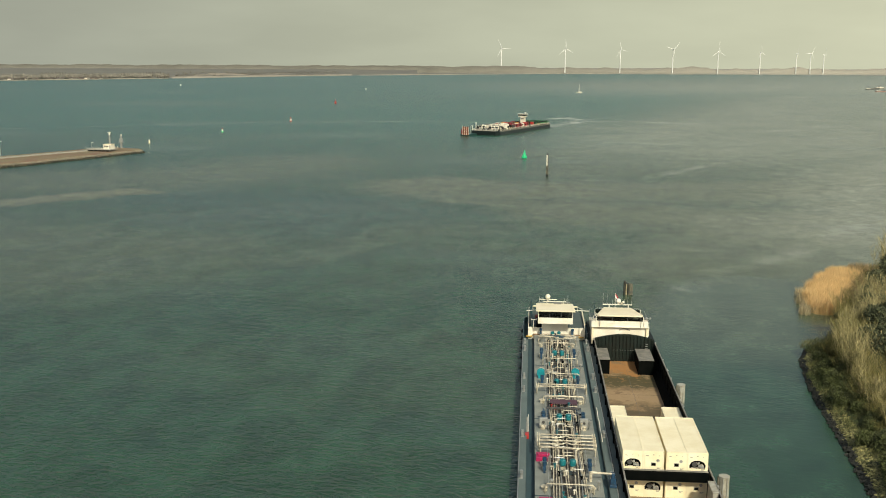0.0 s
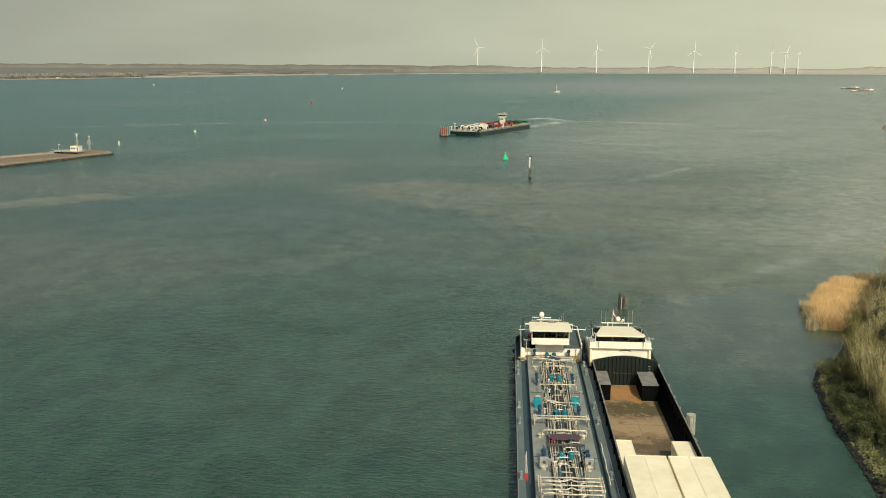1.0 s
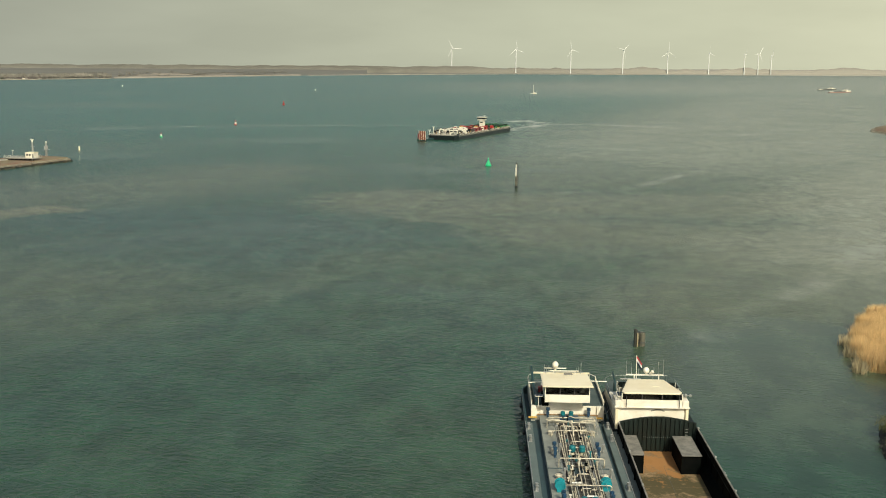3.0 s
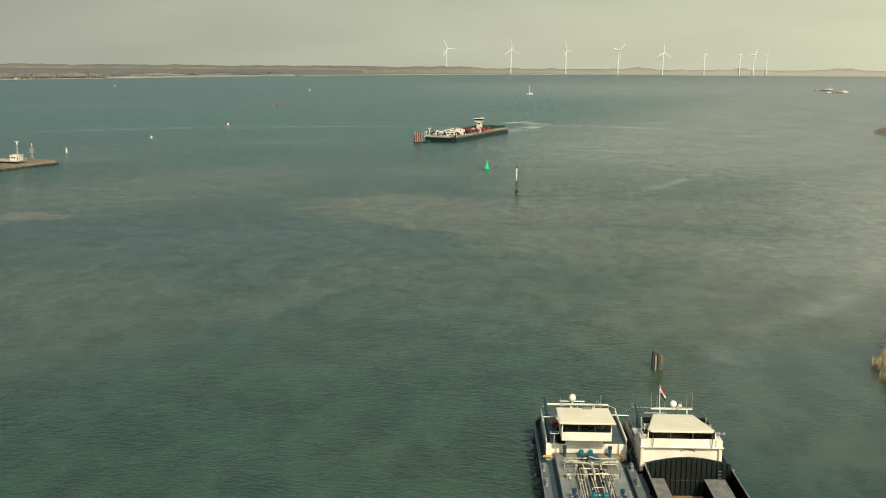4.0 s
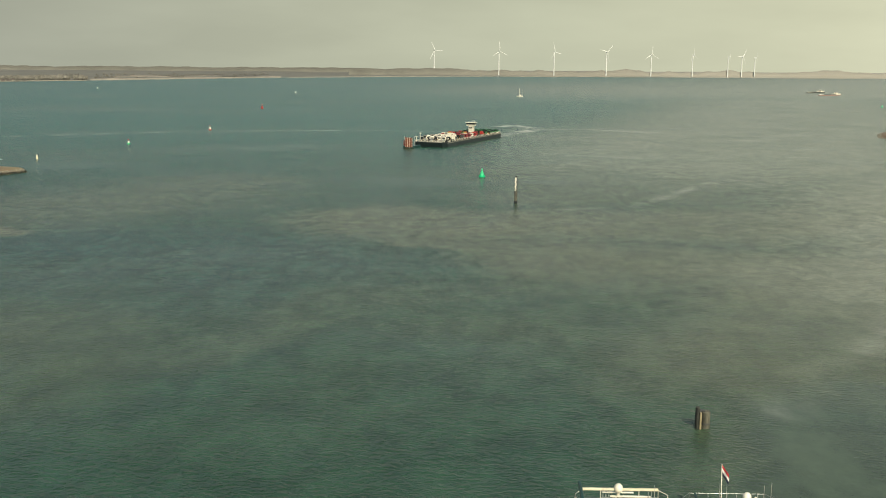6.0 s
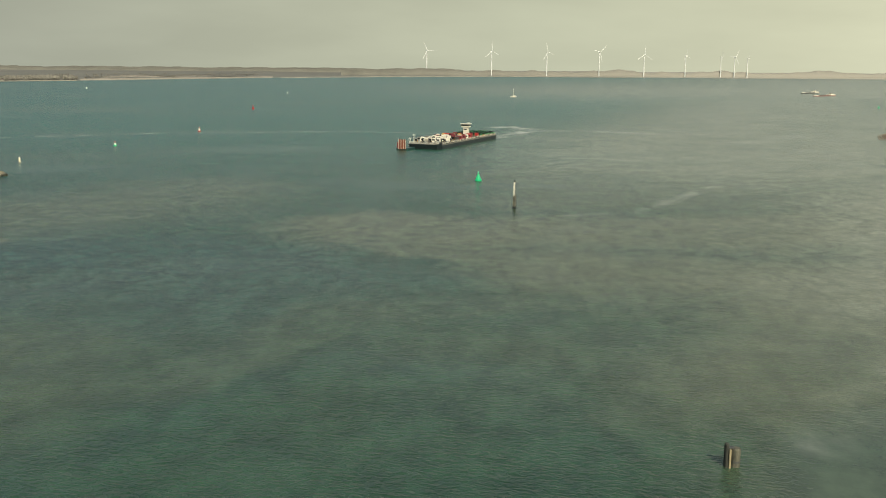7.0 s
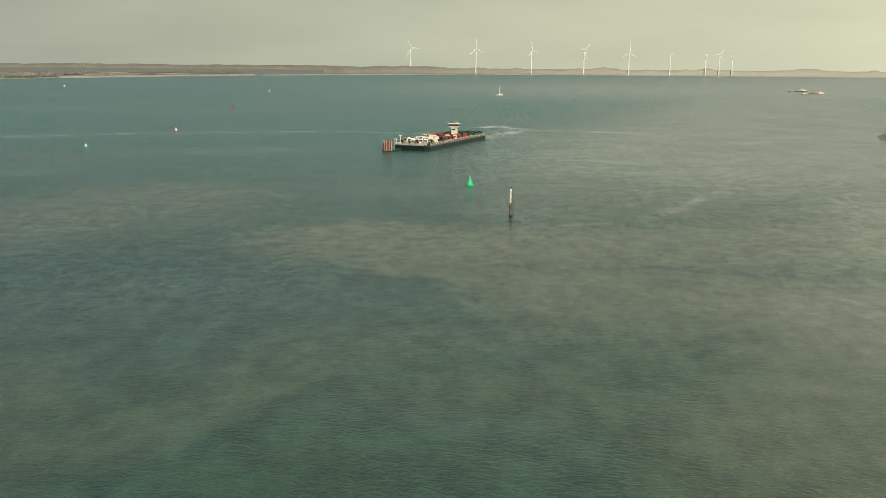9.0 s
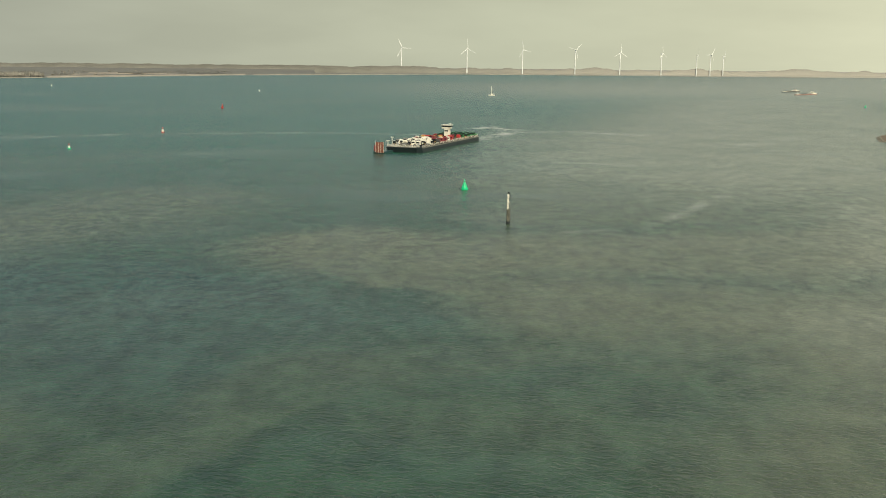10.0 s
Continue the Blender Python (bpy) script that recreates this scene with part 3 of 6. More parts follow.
def wood_belt(t0, t1, g, tall, ragged, seed, step=1.6):
    """A long belt of bare trees, seen from far off: one strip with a ragged top."""
    rnd = random.Random(seed)
    top, low, t = [], [], t0
    while t < t1:
        x, y = along(SHORE, t)
        k = min(int(t), len(SHORE) - 2)
        t += step / math.dist(SHORE[k], SHORE[k + 1])
        full = max(4770 / y, 1.0) if y > 2300 else 2.0
        q = 1 + (full - 1) * g
        x, y = x * q, y * q
        z = 1 + 23 * g ** 1.45
        h = tall * (0.75 + 0.5 * noise.noise((x * 0.004, y * 0.004, seed)) + 0.35 * noise.noise((x * 0.02, y * 0.02, seed + 3))) + ragged * rnd.uniform(-1, 1)
        low.append((x, y, 0))
        top.append((x, y, z + max(2, h)))
    n = len(top)
    back = [(x * 1.004, y * 1.004, z) for x, y, z in low]
    v = low + top + back
    f = [(i, i + 1, n + i + 1, n + i) for i in range(n - 1)] + [(n + i, n + i + 1, 2 * n + i + 1, 2 * n + i) for i in range(n - 1)]
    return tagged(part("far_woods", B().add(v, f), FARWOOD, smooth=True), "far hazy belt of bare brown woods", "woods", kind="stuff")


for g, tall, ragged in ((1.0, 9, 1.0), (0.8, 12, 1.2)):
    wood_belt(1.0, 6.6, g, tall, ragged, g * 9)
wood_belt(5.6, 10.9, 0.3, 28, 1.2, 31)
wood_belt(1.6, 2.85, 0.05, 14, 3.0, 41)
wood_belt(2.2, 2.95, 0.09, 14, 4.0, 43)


def tree_clumps(t0, t1, near, far, count, s0, s1, seed, mat, label, gap=-0.3):
    """Far single trees: small uneven crowns on the shore."""
    rnd = random.Random(seed)
    b = B()
    for _ in range(count):
        t = rnd.uniform(t0, t1)
        x, y = along(SHORE, t)
        if noise.noise((t * 14, 2, seed)) < gap:
            continue
        d = rnd.uniform(near, far)
        k = 1 + d / math.hypot(x, y)
        x, y, s = x * k, y * k, rnd.uniform(s0, s1)
        n, z = 5, 1.5 + d * 0.012
        rings = [(0.25, 0.0), (0.75, 0.35), (1.0, 0.75), (0.7, 1.25), (0.2, 1.6)]
        v = []
        for r, h in rings:
            w = rnd.uniform(0, 6.28)
            for j in range(n):
                q = s * r * rnd.uniform(0.6, 1.2) * 0.7
                v.append((x + q * math.cos(w + j * 1.2566), y + q * math.sin(w + j * 1.2566), z + s * h * rnd.uniform(0.85, 1.15)))
        b.add(v, [(i * n + j, i * n + (j + 1) % n, (i + 1) * n + (j + 1) % n, (i + 1) * n + j) for i in range(len(rings) - 1) for j in range(n)] + [tuple(range(20, 25))])
    return tagged(part("shore_trees", b, mat), label, "trees", kind="stuff")


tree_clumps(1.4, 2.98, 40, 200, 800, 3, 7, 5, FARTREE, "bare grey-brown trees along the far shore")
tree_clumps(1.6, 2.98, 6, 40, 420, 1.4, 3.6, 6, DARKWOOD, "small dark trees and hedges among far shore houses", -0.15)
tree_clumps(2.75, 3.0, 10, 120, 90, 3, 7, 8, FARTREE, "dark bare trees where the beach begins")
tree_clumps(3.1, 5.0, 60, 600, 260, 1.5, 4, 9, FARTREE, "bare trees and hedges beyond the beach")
beach(1.7, 3.0, -5, 6, 0.1, 1.6)

# ripples of stone along the shores
def rock_into(b, rnd, x, y, z, s):
    bm_v = [(1, 0, 0), (-1, 0, 0), (0, 1, 0), (0, -1, 0), (0, 0, 1), (0, 0, -1), (0.6, 0.6, 0.55), (-0.6, 0.55, 0.6), (0.55, -0.6, 0.5), (-0.6, -0.6, 0.5)]
    w = rnd.uniform(0, 6.28)
    c, d = math.cos(w), math.sin(w)
    sx, sy, sz = s * rnd.uniform(0.7, 1.3), s * rnd.uniform(0.6, 1.0), s * rnd.uniform(0.45, 0.75)
    v = []
    for px, py, pz in bm_v:
        j = rnd.uniform(0.8, 1.15)
        px, py, pz = px * sx * j, py * sy * j, pz * sz * j
        v.append((x + px * c - py * d, y + px * d + py * c, z + pz))
    b.add(v, [(0, 6, 8), (0, 2, 6), (2, 7, 6), (2, 1, 7), (1, 9, 7), (1, 3, 9), (3, 8, 9), (3, 0, 8), (6, 7, 4), (7, 9, 4), (9, 8, 4), (8, 6, 4), (0, 5, 2), (2, 5, 1), (1, 5, 3), (3, 5, 0)])


def rip_rap(line, width, count, s0, s1, slope, seed, mat, label, low=0.0, start=0.0):
    """Loose stones on a bank that rises to slope[1] within slope[0] metres."""
    run, rise = slope
    rnd = random.Random(seed)
    b = B()
    lens = [math.dist(line[i], line[i + 1]) for i in range(len(line) - 1)]
    for _ in range(count):
        k = rnd.choices(range(len(lens)), lens)[0]
        u, w = rnd.random(), rnd.random()
        (ax, ay), (bx, by) = line[k], line[k + 1]
        nx, ny = -(by - ay) / lens[k], (bx - ax) / lens[k]
        d = start + w * width + rnd.uniform(-0.3, 0.3)
        rock_into(b, rnd, ax + (bx - ax) * u + nx * d, ay + (by - ay) * u + ny * d, low + rise * (min(1, max(d, 0) / run / 0.45) * 0.6 + max(0, min(1, (d / run - 0.45) / 0.55)) * 0.4) + rnd.uniform(-0.08, 0.1), rnd.uniform(s0, s1))
    return tagged(part("rip_rap", b, mat), label, "rip-rap", kind="stuff")


EDGE = BANK[14:23]
rip_rap(EDGE, 1.7, 8000, 0.11, 0.3, (2.2, 1.3), 11, ROCK, "rough pale rip-rap stones along the river bank", start=0.4)
rip_rap(EDGE, 0.35, 1900, 0.2, 0.46, (2.2, 1.3), 12, WETROCK, "wet dark stones at the waterline of the bank", low=0.02)
rip_rap(MOLE[1:8], 1.5, 7500, 0.13, 0.3, (2.8, 1.9), 13, GREYROCK, "grey stones along the edge of the mole", start=0.5)
rip_rap(MOLE[1:9], 0.7, 2200, 0.25, 0.5, (2.8, 1.9), 16, WETROCK, "wet dark stones at the mole's waterline", low=0.05)
rip_rap(SPIT[:4], 2.5, 900, 0.25, 0.45, (9, 3), 14, GREYROCK, "stones along the edge of the spit")
rip_rap(SPIT[6:] + SPIT[:1], 2.5, 600, 0.25, 0.45, (9, 3), 15, GREYROCK, "stones round the tip of the spit")


# ---- the moored tanker ----
def hull_outline(x0, x1, y_bow, y_stern, bow=9.0, stern=3.5):
    xm = (x0 + x1) / 2
    return [(x0, y_bow + bow), (x0 + 1.6, y_bow + bow * 0.45), (x0 + 4, y_bow + bow * 0.08), (xm, y_bow), (x1 - 4, y_bow + bow * 0.08), (x1 - 1.6, y_bow + bow * 0.45), (x1, y_bow + bow),
            (x1, y_stern - stern), (x1 - 1.0, y_stern - stern * 0.35), (x1 - 2.6, y_stern), (x0 + 2.6, y_stern), (x0 + 1.0, y_stern - stern * 0.35), (x0, y_stern - stern)]


def inset(outline, d):
    cx, cy = sum(p[0] for p in outline) / len(outline), sum(p[1] for p in outline) / len(outline)
    hx, hy = max(abs(p[0] - cx) for p in outline), max(abs(p[1] - cy) for p in outline)
    return [(cx + (x - cx) * (1 - d / hx), cy + (y - cy) * (1 - d / hy)) for x, y in outline]


def rail(name, parent, points, height=1.0, post=2.0, mat=None, bars=2, r=0.03):
    """A rail on posts along points, as one mesh."""
    b = B()
    for k in range(bars):
        h = height * (k + 1) / bars
        b.tube([(x, y, z + h) for x, y, z in points], r, 5)
    for (ax, ay, az), (bx, by, bz) in zip(points, points[1:]):
        m = max(1, round(math.dist((ax, ay), (bx, by)) / post))
        for i in range(m + 1):
            u = i / m
            b.tube([(ax + (bx - ax) * u, ay + (by - ay) * u, az + (bz - az) * u), (ax + (bx - ax) * u, ay + (by - ay) * u, az + (bz - az) * u + height)], r, 4)
    return part(name, b, mat or WHITE, parent)


def bollard(parent, x, y, z):
    b = B()
    for d in (-0.35, 0.35):
        b.lathe(x, y + d, [(0.17, z), (0.15, z + 0.5), (0.22, z + 0.55), (0.22, z + 0.65), (0.1, z + 0.7)], 8)
    b.box(x - 0.22, x + 0.22, y - 0.6, y + 0.6, z, z + 0.08)
    return part("bollard", b, STEEL, parent)


def antenna(parent, x, y, z, h, r=0.02):
    return part("antenna", B().lathe(x, y, [(0.06, z), (0.05, z + 0.2), (r, z + 0.25), (r * 0.6, z + h)], 5), STEEL, parent)


tanker = thing("tanker_ship", "moored inland tanker with grey decks, white wheelhouse and cream deck piping", "ship", 4.35, 80, 0)
# local axes: x across from the keel line, y from the bow
HX, LY = 5.75, 107.0
out = hull_outline(-HX, HX, 0, LY)
part("hull", B().prism(inset(out, 0.35), -1.8, -0.2, inset(out, 0.05)).prism(inset(out, 0.05), -0.2, 1.55, out), HULLGREEN, tanker, "dark teal steel hull")
part("rubbing_strake", B().prism(inset(out, -0.08), 1.2, 1.38), RUBBER, tanker)
part("gangboard", B().prism(inset(out, 0.02), 1.55, 1.62), WALKWAY, tanker, "dark blue-grey side deck")
for sgn in (-1, 1):
    a, c = sorted((sgn * HX, sgn * (HX - 0.95)))
    part("side_deck", B().box(a, c, 9.5, LY - 16.5, 1.62, 2.15, 0.05), DECK, tanker, "pale grey-green raised ship side")
    a, c = sorted((sgn * (HX + 0.02), sgn * (HX - 0.1)))
    part("gunwale", B().box(a, c, 9.5, LY - 3.5, 1.9, 2.22, 0.03), STEEL, tanker)
part("bulwark_bow", B().prism(inset(out[:7], 0.0) + [(HX - 0.3, 9.2), (HX - 2, 4.8), (HX - 4.2, 1.2), (0, 0.5), (-HX + 4.2, 1.2), (-HX + 2, 4.8), (-HX + 0.3, 9.2)][:7], 1.6, 2.6), HULLGREEN, tanker)
TZ = 2.5
part("trunk_deck", B().prism([(-3.75, 10), (4.1, 10), (4.1, LY - 13.8), (-3.75, LY - 13.8)], 1.6, TZ), TRUNK, tanker, "grey raised trunk deck")
for y in (24, 49.2, 74):
    part("deck_seam", B().box(-3.74, 4.09, y - 0.12, y + 0.12, TZ, TZ + 0.03), WALKWAY, tanker)

# longitudinal pipes over stained dark strips that paint the shade between them
PIPESHADE = material("stained_pipe_shade", (0.12, 0.116, 0.098), 0.8, other=(0.045, 0.036, 0.032), scale=0.8, fine=5)
for y in range(13, 90, 7):
    part("pipe_shade", B().box(-1.75, 2.3, y, y + 6.6, TZ, TZ + 0.02), PIPESHADE, tanker)
for k, (x, r, z) in enumerate(((-1.55, 0.085, 0.5), (-1.3, 0.07, 0.55), (-1.05, 0.08, 0.5), (-0.75, 0.06, 0.6), (-0.1, 0.08, 0.42), (0.25, 0.06, 0.45), (1.0, 0.075, 0.5), (1.28, 0.08, 0.52), (1.55, 0.07, 0.55), (1.82, 0.085, 0.5), (2.1, 0.06, 0.45))):
    pts = [(x + 0.1 * math.sin(y * 0.21 + k), y, TZ + z) for y in range(12, 90, 3)]
    part("pipe", B().tube(pts, r, 7), PIPE if k not in (3, 8) else STEEL, tanker, smooth=True)
for y in range(14, 90, 4):
    part("pipe_support", B().box(-1.8, 2.3, y - 0.05, y + 0.05, TZ + 0.3, TZ + 0.38).box(-1.75, -1.65, y - 0.05, y + 0.05, TZ, TZ + 0.32).box(2.1, 2.2, y - 0.05, y + 0.05, TZ, TZ + 0.32).box(0.2, 0.3, y - 0.05, y + 0.05, TZ, TZ + 0.32), DARKSTEEL if y % 8 else PIPE, tanker)


def cross_pipe(y, x0, x1, r=0.13, z=1.0, bend=0.0):
    r *= 0.66
    part("cross_pipe", B().tube([(x0, y, TZ), (x0, y, TZ + z - 0.2), (x0 + 0.2, y, TZ + z), (-0.4, y, TZ + z), (0.2, y + bend, TZ + z), (0.8, y, TZ + z), (x1 - 0.2, y, TZ + z), (x1, y, TZ + z - 0.2), (x1, y, TZ)], r, 7), PIPE, tanker, smooth=True)


for y, x0, x1, r in ((88.6, -2.9, 3.4, 0.12), (87.6, -3.0, 3.4, 0.1), (84.5, -2.6, 3.0, 0.08), (74.4, -2.4, 3.1, 0.12), (67.2, -2.7, 3.1, 0.1), (60.9, -3.4, 3.8, 0.14), (59.9, -3.4, 3.8, 0.14), (55.5, -2.5, 3.2, 0.14),
                     (40.3, -3.2, 3.8, 0.12), (39.3, -3.2, 3.8, 0.135), (38.2, -3.2, 3.8, 0.13), (37.0, -3.2, 3.8, 0.135), (35.8, -3.1, 3.7, 0.12), (24.8, -2.6, 2.9, 0.12), (20.2, -2.6, 2.9, 0.1)):
    cross_pipe(y, x0, x1, r, 1.15 if r > 0.119 else 0.85, 0.6 if y in (88.6, 39.3, 37.0) else 0.0)
# manifold flanges
for y in (60.9, 59.9, 40.3, 39.3, 38.2, 37.0):
    for x in (-3.45, -3.2, 3.55, 3.85):
        part("flange", B().tube([(x - 0.05, y, TZ + 1.1), (x + 0.05, y, TZ + 1.1)], 0.28, 10), PIPE, tanker)


def hatch(x, y):
    part("tank_hatch", B().lathe(x, y, [(0.32, TZ), (0.32, TZ + 0.4), (0.46, TZ + 0.42), (0.46, TZ + 0.5), (0.3, TZ + 0.58), (0.05, TZ + 0.62)], 12), PIPE, tanker, smooth=False)
    part("vent", B().lathe(x + 0.75, y + 0.4, [(0.1, TZ), (0.1, TZ + 0.9), (0.22, TZ + 0.95), (0.22, TZ + 1.15), (0.05, TZ + 1.25)], 8), STEEL, tanker)


for y in (85.2, 78.7, 70.9, 55.8, 45.3, 32.6, 25.6, 17):
    hatch(-2.65, y)
    hatch(2.75, y)


def pump(x, y):
    p = part("pump", B().lathe(x, y, [(0.3, TZ), (0.3, TZ + 0.35), (0.16, TZ + 0.4), (0.16, TZ + 0.6)], 10), PIPE, tanker)
    part("motor", B().lathe(x, y, [(0.36, TZ + 0.6), (0.4, TZ + 0.66), (0.4, TZ + 1.25), (0.3, TZ + 1.38), (0.1, TZ + 1.42)], 12), TEAL, p, "teal pump motor", smooth=False)


for y in (78.0, 62.8, 47.4, 31.6, 18):
    pump(-0.45, y)
    pump(0.75, y)


def column(x, y, mat=BLUE):
    part("valve_column", B().lathe(x, y, [(0.2, TZ), (0.12, TZ + 0.1), (0.12, TZ + 0.9), (0.26, TZ + 0.95), (0.26, TZ + 1.35), (0.1, TZ + 1.4)], 8).box(x - 0.2, x + 0.2, y - 0.12, y + 0.12, TZ + 0.3, TZ + 0.8), mat, tanker)


for y in (79.2, 77.5, 64.5, 63.6, 48.4, 47, 32, 30.6):
    column(-2.6, y)
    column(2.75, y)


def reel(x, y):
    b = B()
    for d in (-0.38, 0.38):
        b.tube([(x, y + d - 0.04, TZ + 0.8), (x, y + d + 0.04, TZ + 0.8)], 0.62, 16)
    b.tube([(x, y - 0.36, TZ + 0.8), (x, y + 0.36, TZ + 0.8)], 0.48, 14)
    b.box(x - 0.4, x + 0.4, y - 0.47, y - 0.42, TZ, TZ + 0.5).box(x - 0.4, x + 0.4, y + 0.42, y + 0.47, TZ, TZ + 0.5)
    part("hose_reel", b, REELTEAL, tanker, "bright teal hose reel")


rnd = random.Random(51)
for k in range(165):
    # valves, spindles and branch pipes among the main lines
    x, y = rnd.uniform(-1.9, 2.4), rnd.uniform(14, 90)
    h = rnd.uniform(0.5, 1.15)
    part("valve", B().lathe(x, y, [(0.09, TZ + 0.3), (0.07, TZ + h), (0.2, TZ + h + 0.02), (0.2, TZ + h + 0.08), (0.04, TZ + h + 0.12)], 7), rnd.choice((PIPE, PIPE, BLACK, DARKSTEEL, TEAL, WHITE, REDPAINT if k % 7 == 0 else PIPE)), tanker)
for k in range(46):
    y, x = rnd.uniform(15, 90), rnd.uniform(-1.6, 0.8)
    part("branch_pipe", B().tube([(x, y, TZ + 0.55), (x, y, TZ + 0.8), (x + 0.15, y, TZ + 0.9), (x + 1.2, y, TZ + 0.9), (x + 1.35, y + 0.1, TZ + 0.8), (x + 1.35, y + rnd.uniform(0.2, 1.2), TZ + 0.55)], rnd.uniform(0.04, 0.07), 6), rnd.choice((PIPE, STEEL, PIPE)), tanker)
for k in range(16):
    y = 16 + k * 4.7
    part("drain_tray", B().box(-0.9 + 0.2 * (k % 3), 0.7, y, y + 1.1, TZ, TZ + 0.12), DARKSTEEL if k % 3 else WALKWAY, tanker)
part("hand_rail", B().tube([(-2.2, 20, TZ + 1.0), (-2.2, 90, TZ + 1.0)], 0.03, 5), STEEL, tanker)
part("hand_rail", B().tube([(2.45, 20, TZ + 1.0), (2.45, 90, TZ + 1.0)], 0.03, 5), STEEL, tanker)
reel(-2.75, 67.5)
reel(2.55, 68.0)
for x in (-2.6, 2.75):
    b = part("control_box", B().box(x - 0.55, x + 0.55, 45.2, 45.75, TZ + 0.2, TZ + 1.5, 0.05).box(x - 0.4, x - 0.3, 45.4, 45.5, TZ, TZ + 0.2).box(x + 0.3, x + 0.4, 45.4, 45.5, TZ, TZ + 0.2), STEEL, tanker, "pale grey control box with a dark dial")
    part("dial", B().tube([(x, 45.2, TZ + 0.95), (x, 45.16, TZ + 0.95)], 0.2, 12), DARKSTEEL, b)
part("grating_platform", B().box(-1.6, 2.2, 52.8, 54.6, TZ + 0.9, TZ + 0.98).box(-1.5, -1.4, 52.9, 53, TZ, TZ + 0.9).box(2.0, 2.1, 52.9, 53, TZ, TZ + 0.9).box(-1.5, -1.4, 54.4, 54.5, TZ, TZ + 0.9).box(2.0, 2.1, 54.4, 54.5, TZ, TZ + 0.9), PURPLE, tanker, "maroon grating platform")
part("cross_beam", B().box(-2.2, 2.6, 50.6, 50.9, TZ + 0.9, TZ + 1.15, 0.03).box(-2.2, -2.1, 50.7, 50.8, TZ, TZ + 0.9).box(2.5, 2.6, 50.7, 50.8, TZ, TZ + 0.9), DARKSTEEL, tanker)
for s in (-1, 1):
    b = B()
    for i in range(7):
        b.box(s * 2.25 - 0.3, s * 2.25 + 0.3, 48.6 + i * 0.3, 48.66 + i * 0.3, TZ + 0.3 + i * 0.1, TZ + 0.34 + i * 0.1)
    b.tube([(s * 2.25 - 0.3, 48.5, TZ), (s * 2.25 - 0.3, 50.7, TZ + 1)], 0.05, 5).tube([(s * 2.25 + 0.3, 48.5, TZ), (s * 2.25 + 0.3, 50.7, TZ + 1)], 0.05, 5)
    part("step_ladder", b, BLUE, tanker, "blue step ladder over the pipes")
for x, y in ((-2.85, 34.9), (-2.55, 21.7)):
    part("drip_tray", B().box(x - 0.75, x + 0.75, y - 1.0, y + 1.0, TZ, TZ + 0.5, 0.06).box(x - 0.5, x + 0.9, y - 0.5, y + 0.1, TZ + 0.5, TZ + 0.8, 0.05), PINK, tanker, "magenta plastic drip tray")
part("hose_crane", B().tube([(2.7, 28.5, TZ), (2.7, 28.5, TZ + 1.2)], 0.2, 10).tube([(2.7, 28.5, TZ + 1.15), (5.4, 28.6, TZ + 1.0)], 0.16, 8, 0.1), PIPE, tanker)
part("crane_foot", B().box(4.9, 5.7, 27.6, 29.4, 2.15, 2.5, 0.04).box(5.1, 5.5, 28.2, 29, 2.5, 3.6, 0.04).box(5.0, 5.6, 27.9, 28.1, 2.5, 3.2), BLUE, tanker, "blue crane foot on the side deck")
# loose gear on the gangboards
part("boat_hook_rack", B().box(-5.0, -4.8, 76, 82, 1.62, 1.8).tube([(-4.9, 75.5, 1.9), (-4.9, 82.5, 1.9)], 0.06, 5), STEEL, tanker)
part("gangway_ladder", B().box(-4.95, -4.55, 45.0, 51.5, 1.62, 1.82, 0.03).tube([(-4.6, 44.5, 2.0), (-4.6, 51.8, 2.05)], 0.06, 5), WHITE, tanker, "white gangway laid on the side deck")
part("fire_box", B().box(-5.0, -4.5, 43.6, 44.5, 1.62, 2.3, 0.05), REDPAINT, tanker, "red fire box")
part("mooring_wire", B().tube([(5.0, 55 - i, 2.3 + 0.12 * math.sin(i * 1.3)) for i in range(14)], 0.07, 5), WHITE, tanker)
for y in (30, 43.5, 62, 68.5, 84.0, 88.5):
    bollard(tanker, -5.35, y, 2.15)
    bollard(tanker, 5.3, y + 0.6, 2.15)

# the tanker's superstructure, poop deck and wheelhouse
PZ = 3.7
part("poop_house", B().prism([(-4.7, LY - 13.8), (5.25, LY - 13.8), (5.25, LY - 3.2), (4.4, LY - 1.9), (-4.0, LY - 1.9), (-4.85, LY - 3.2)], 1.6, PZ), WHITE, tanker, "white superstructure")
part("poop_deck", B().prism([(-4.75, LY - 13.6), (5.3, LY - 13.6), (5.3, LY - 3.15), (4.45, LY - 1.85), (-4.05, LY - 1.85), (-4.9, LY - 3.15)], PZ, PZ + 0.06), POOPGREY, tanker)
part("sill_board", B().box(-4.0, 4.4, LY - 14.35, LY - 14.08, TZ, TZ + 0.12, 0.02), RUSTORANGE, tanker, "orange sill board")
part("front_bulwark", B().box(-3.6, 4.0, LY - 14.05, LY - 13.82, 2.5, PZ + 0.1, 0.04), WHITE, tanker)
for x in (-4.55, 4.55):
    part("corner_locker", B().box(x - 0.32, x + 0.32, LY - 14.2, LY - 13.82, 1.62, PZ + 0.12, 0.04), WHITE, tanker)
    part("step_plate", B().box(x - 0.7, x + 0.5, LY - 14.8, LY - 14.21, 2.2, 2.3, 0.03), YELLOW, tanker, "yellow step plate")
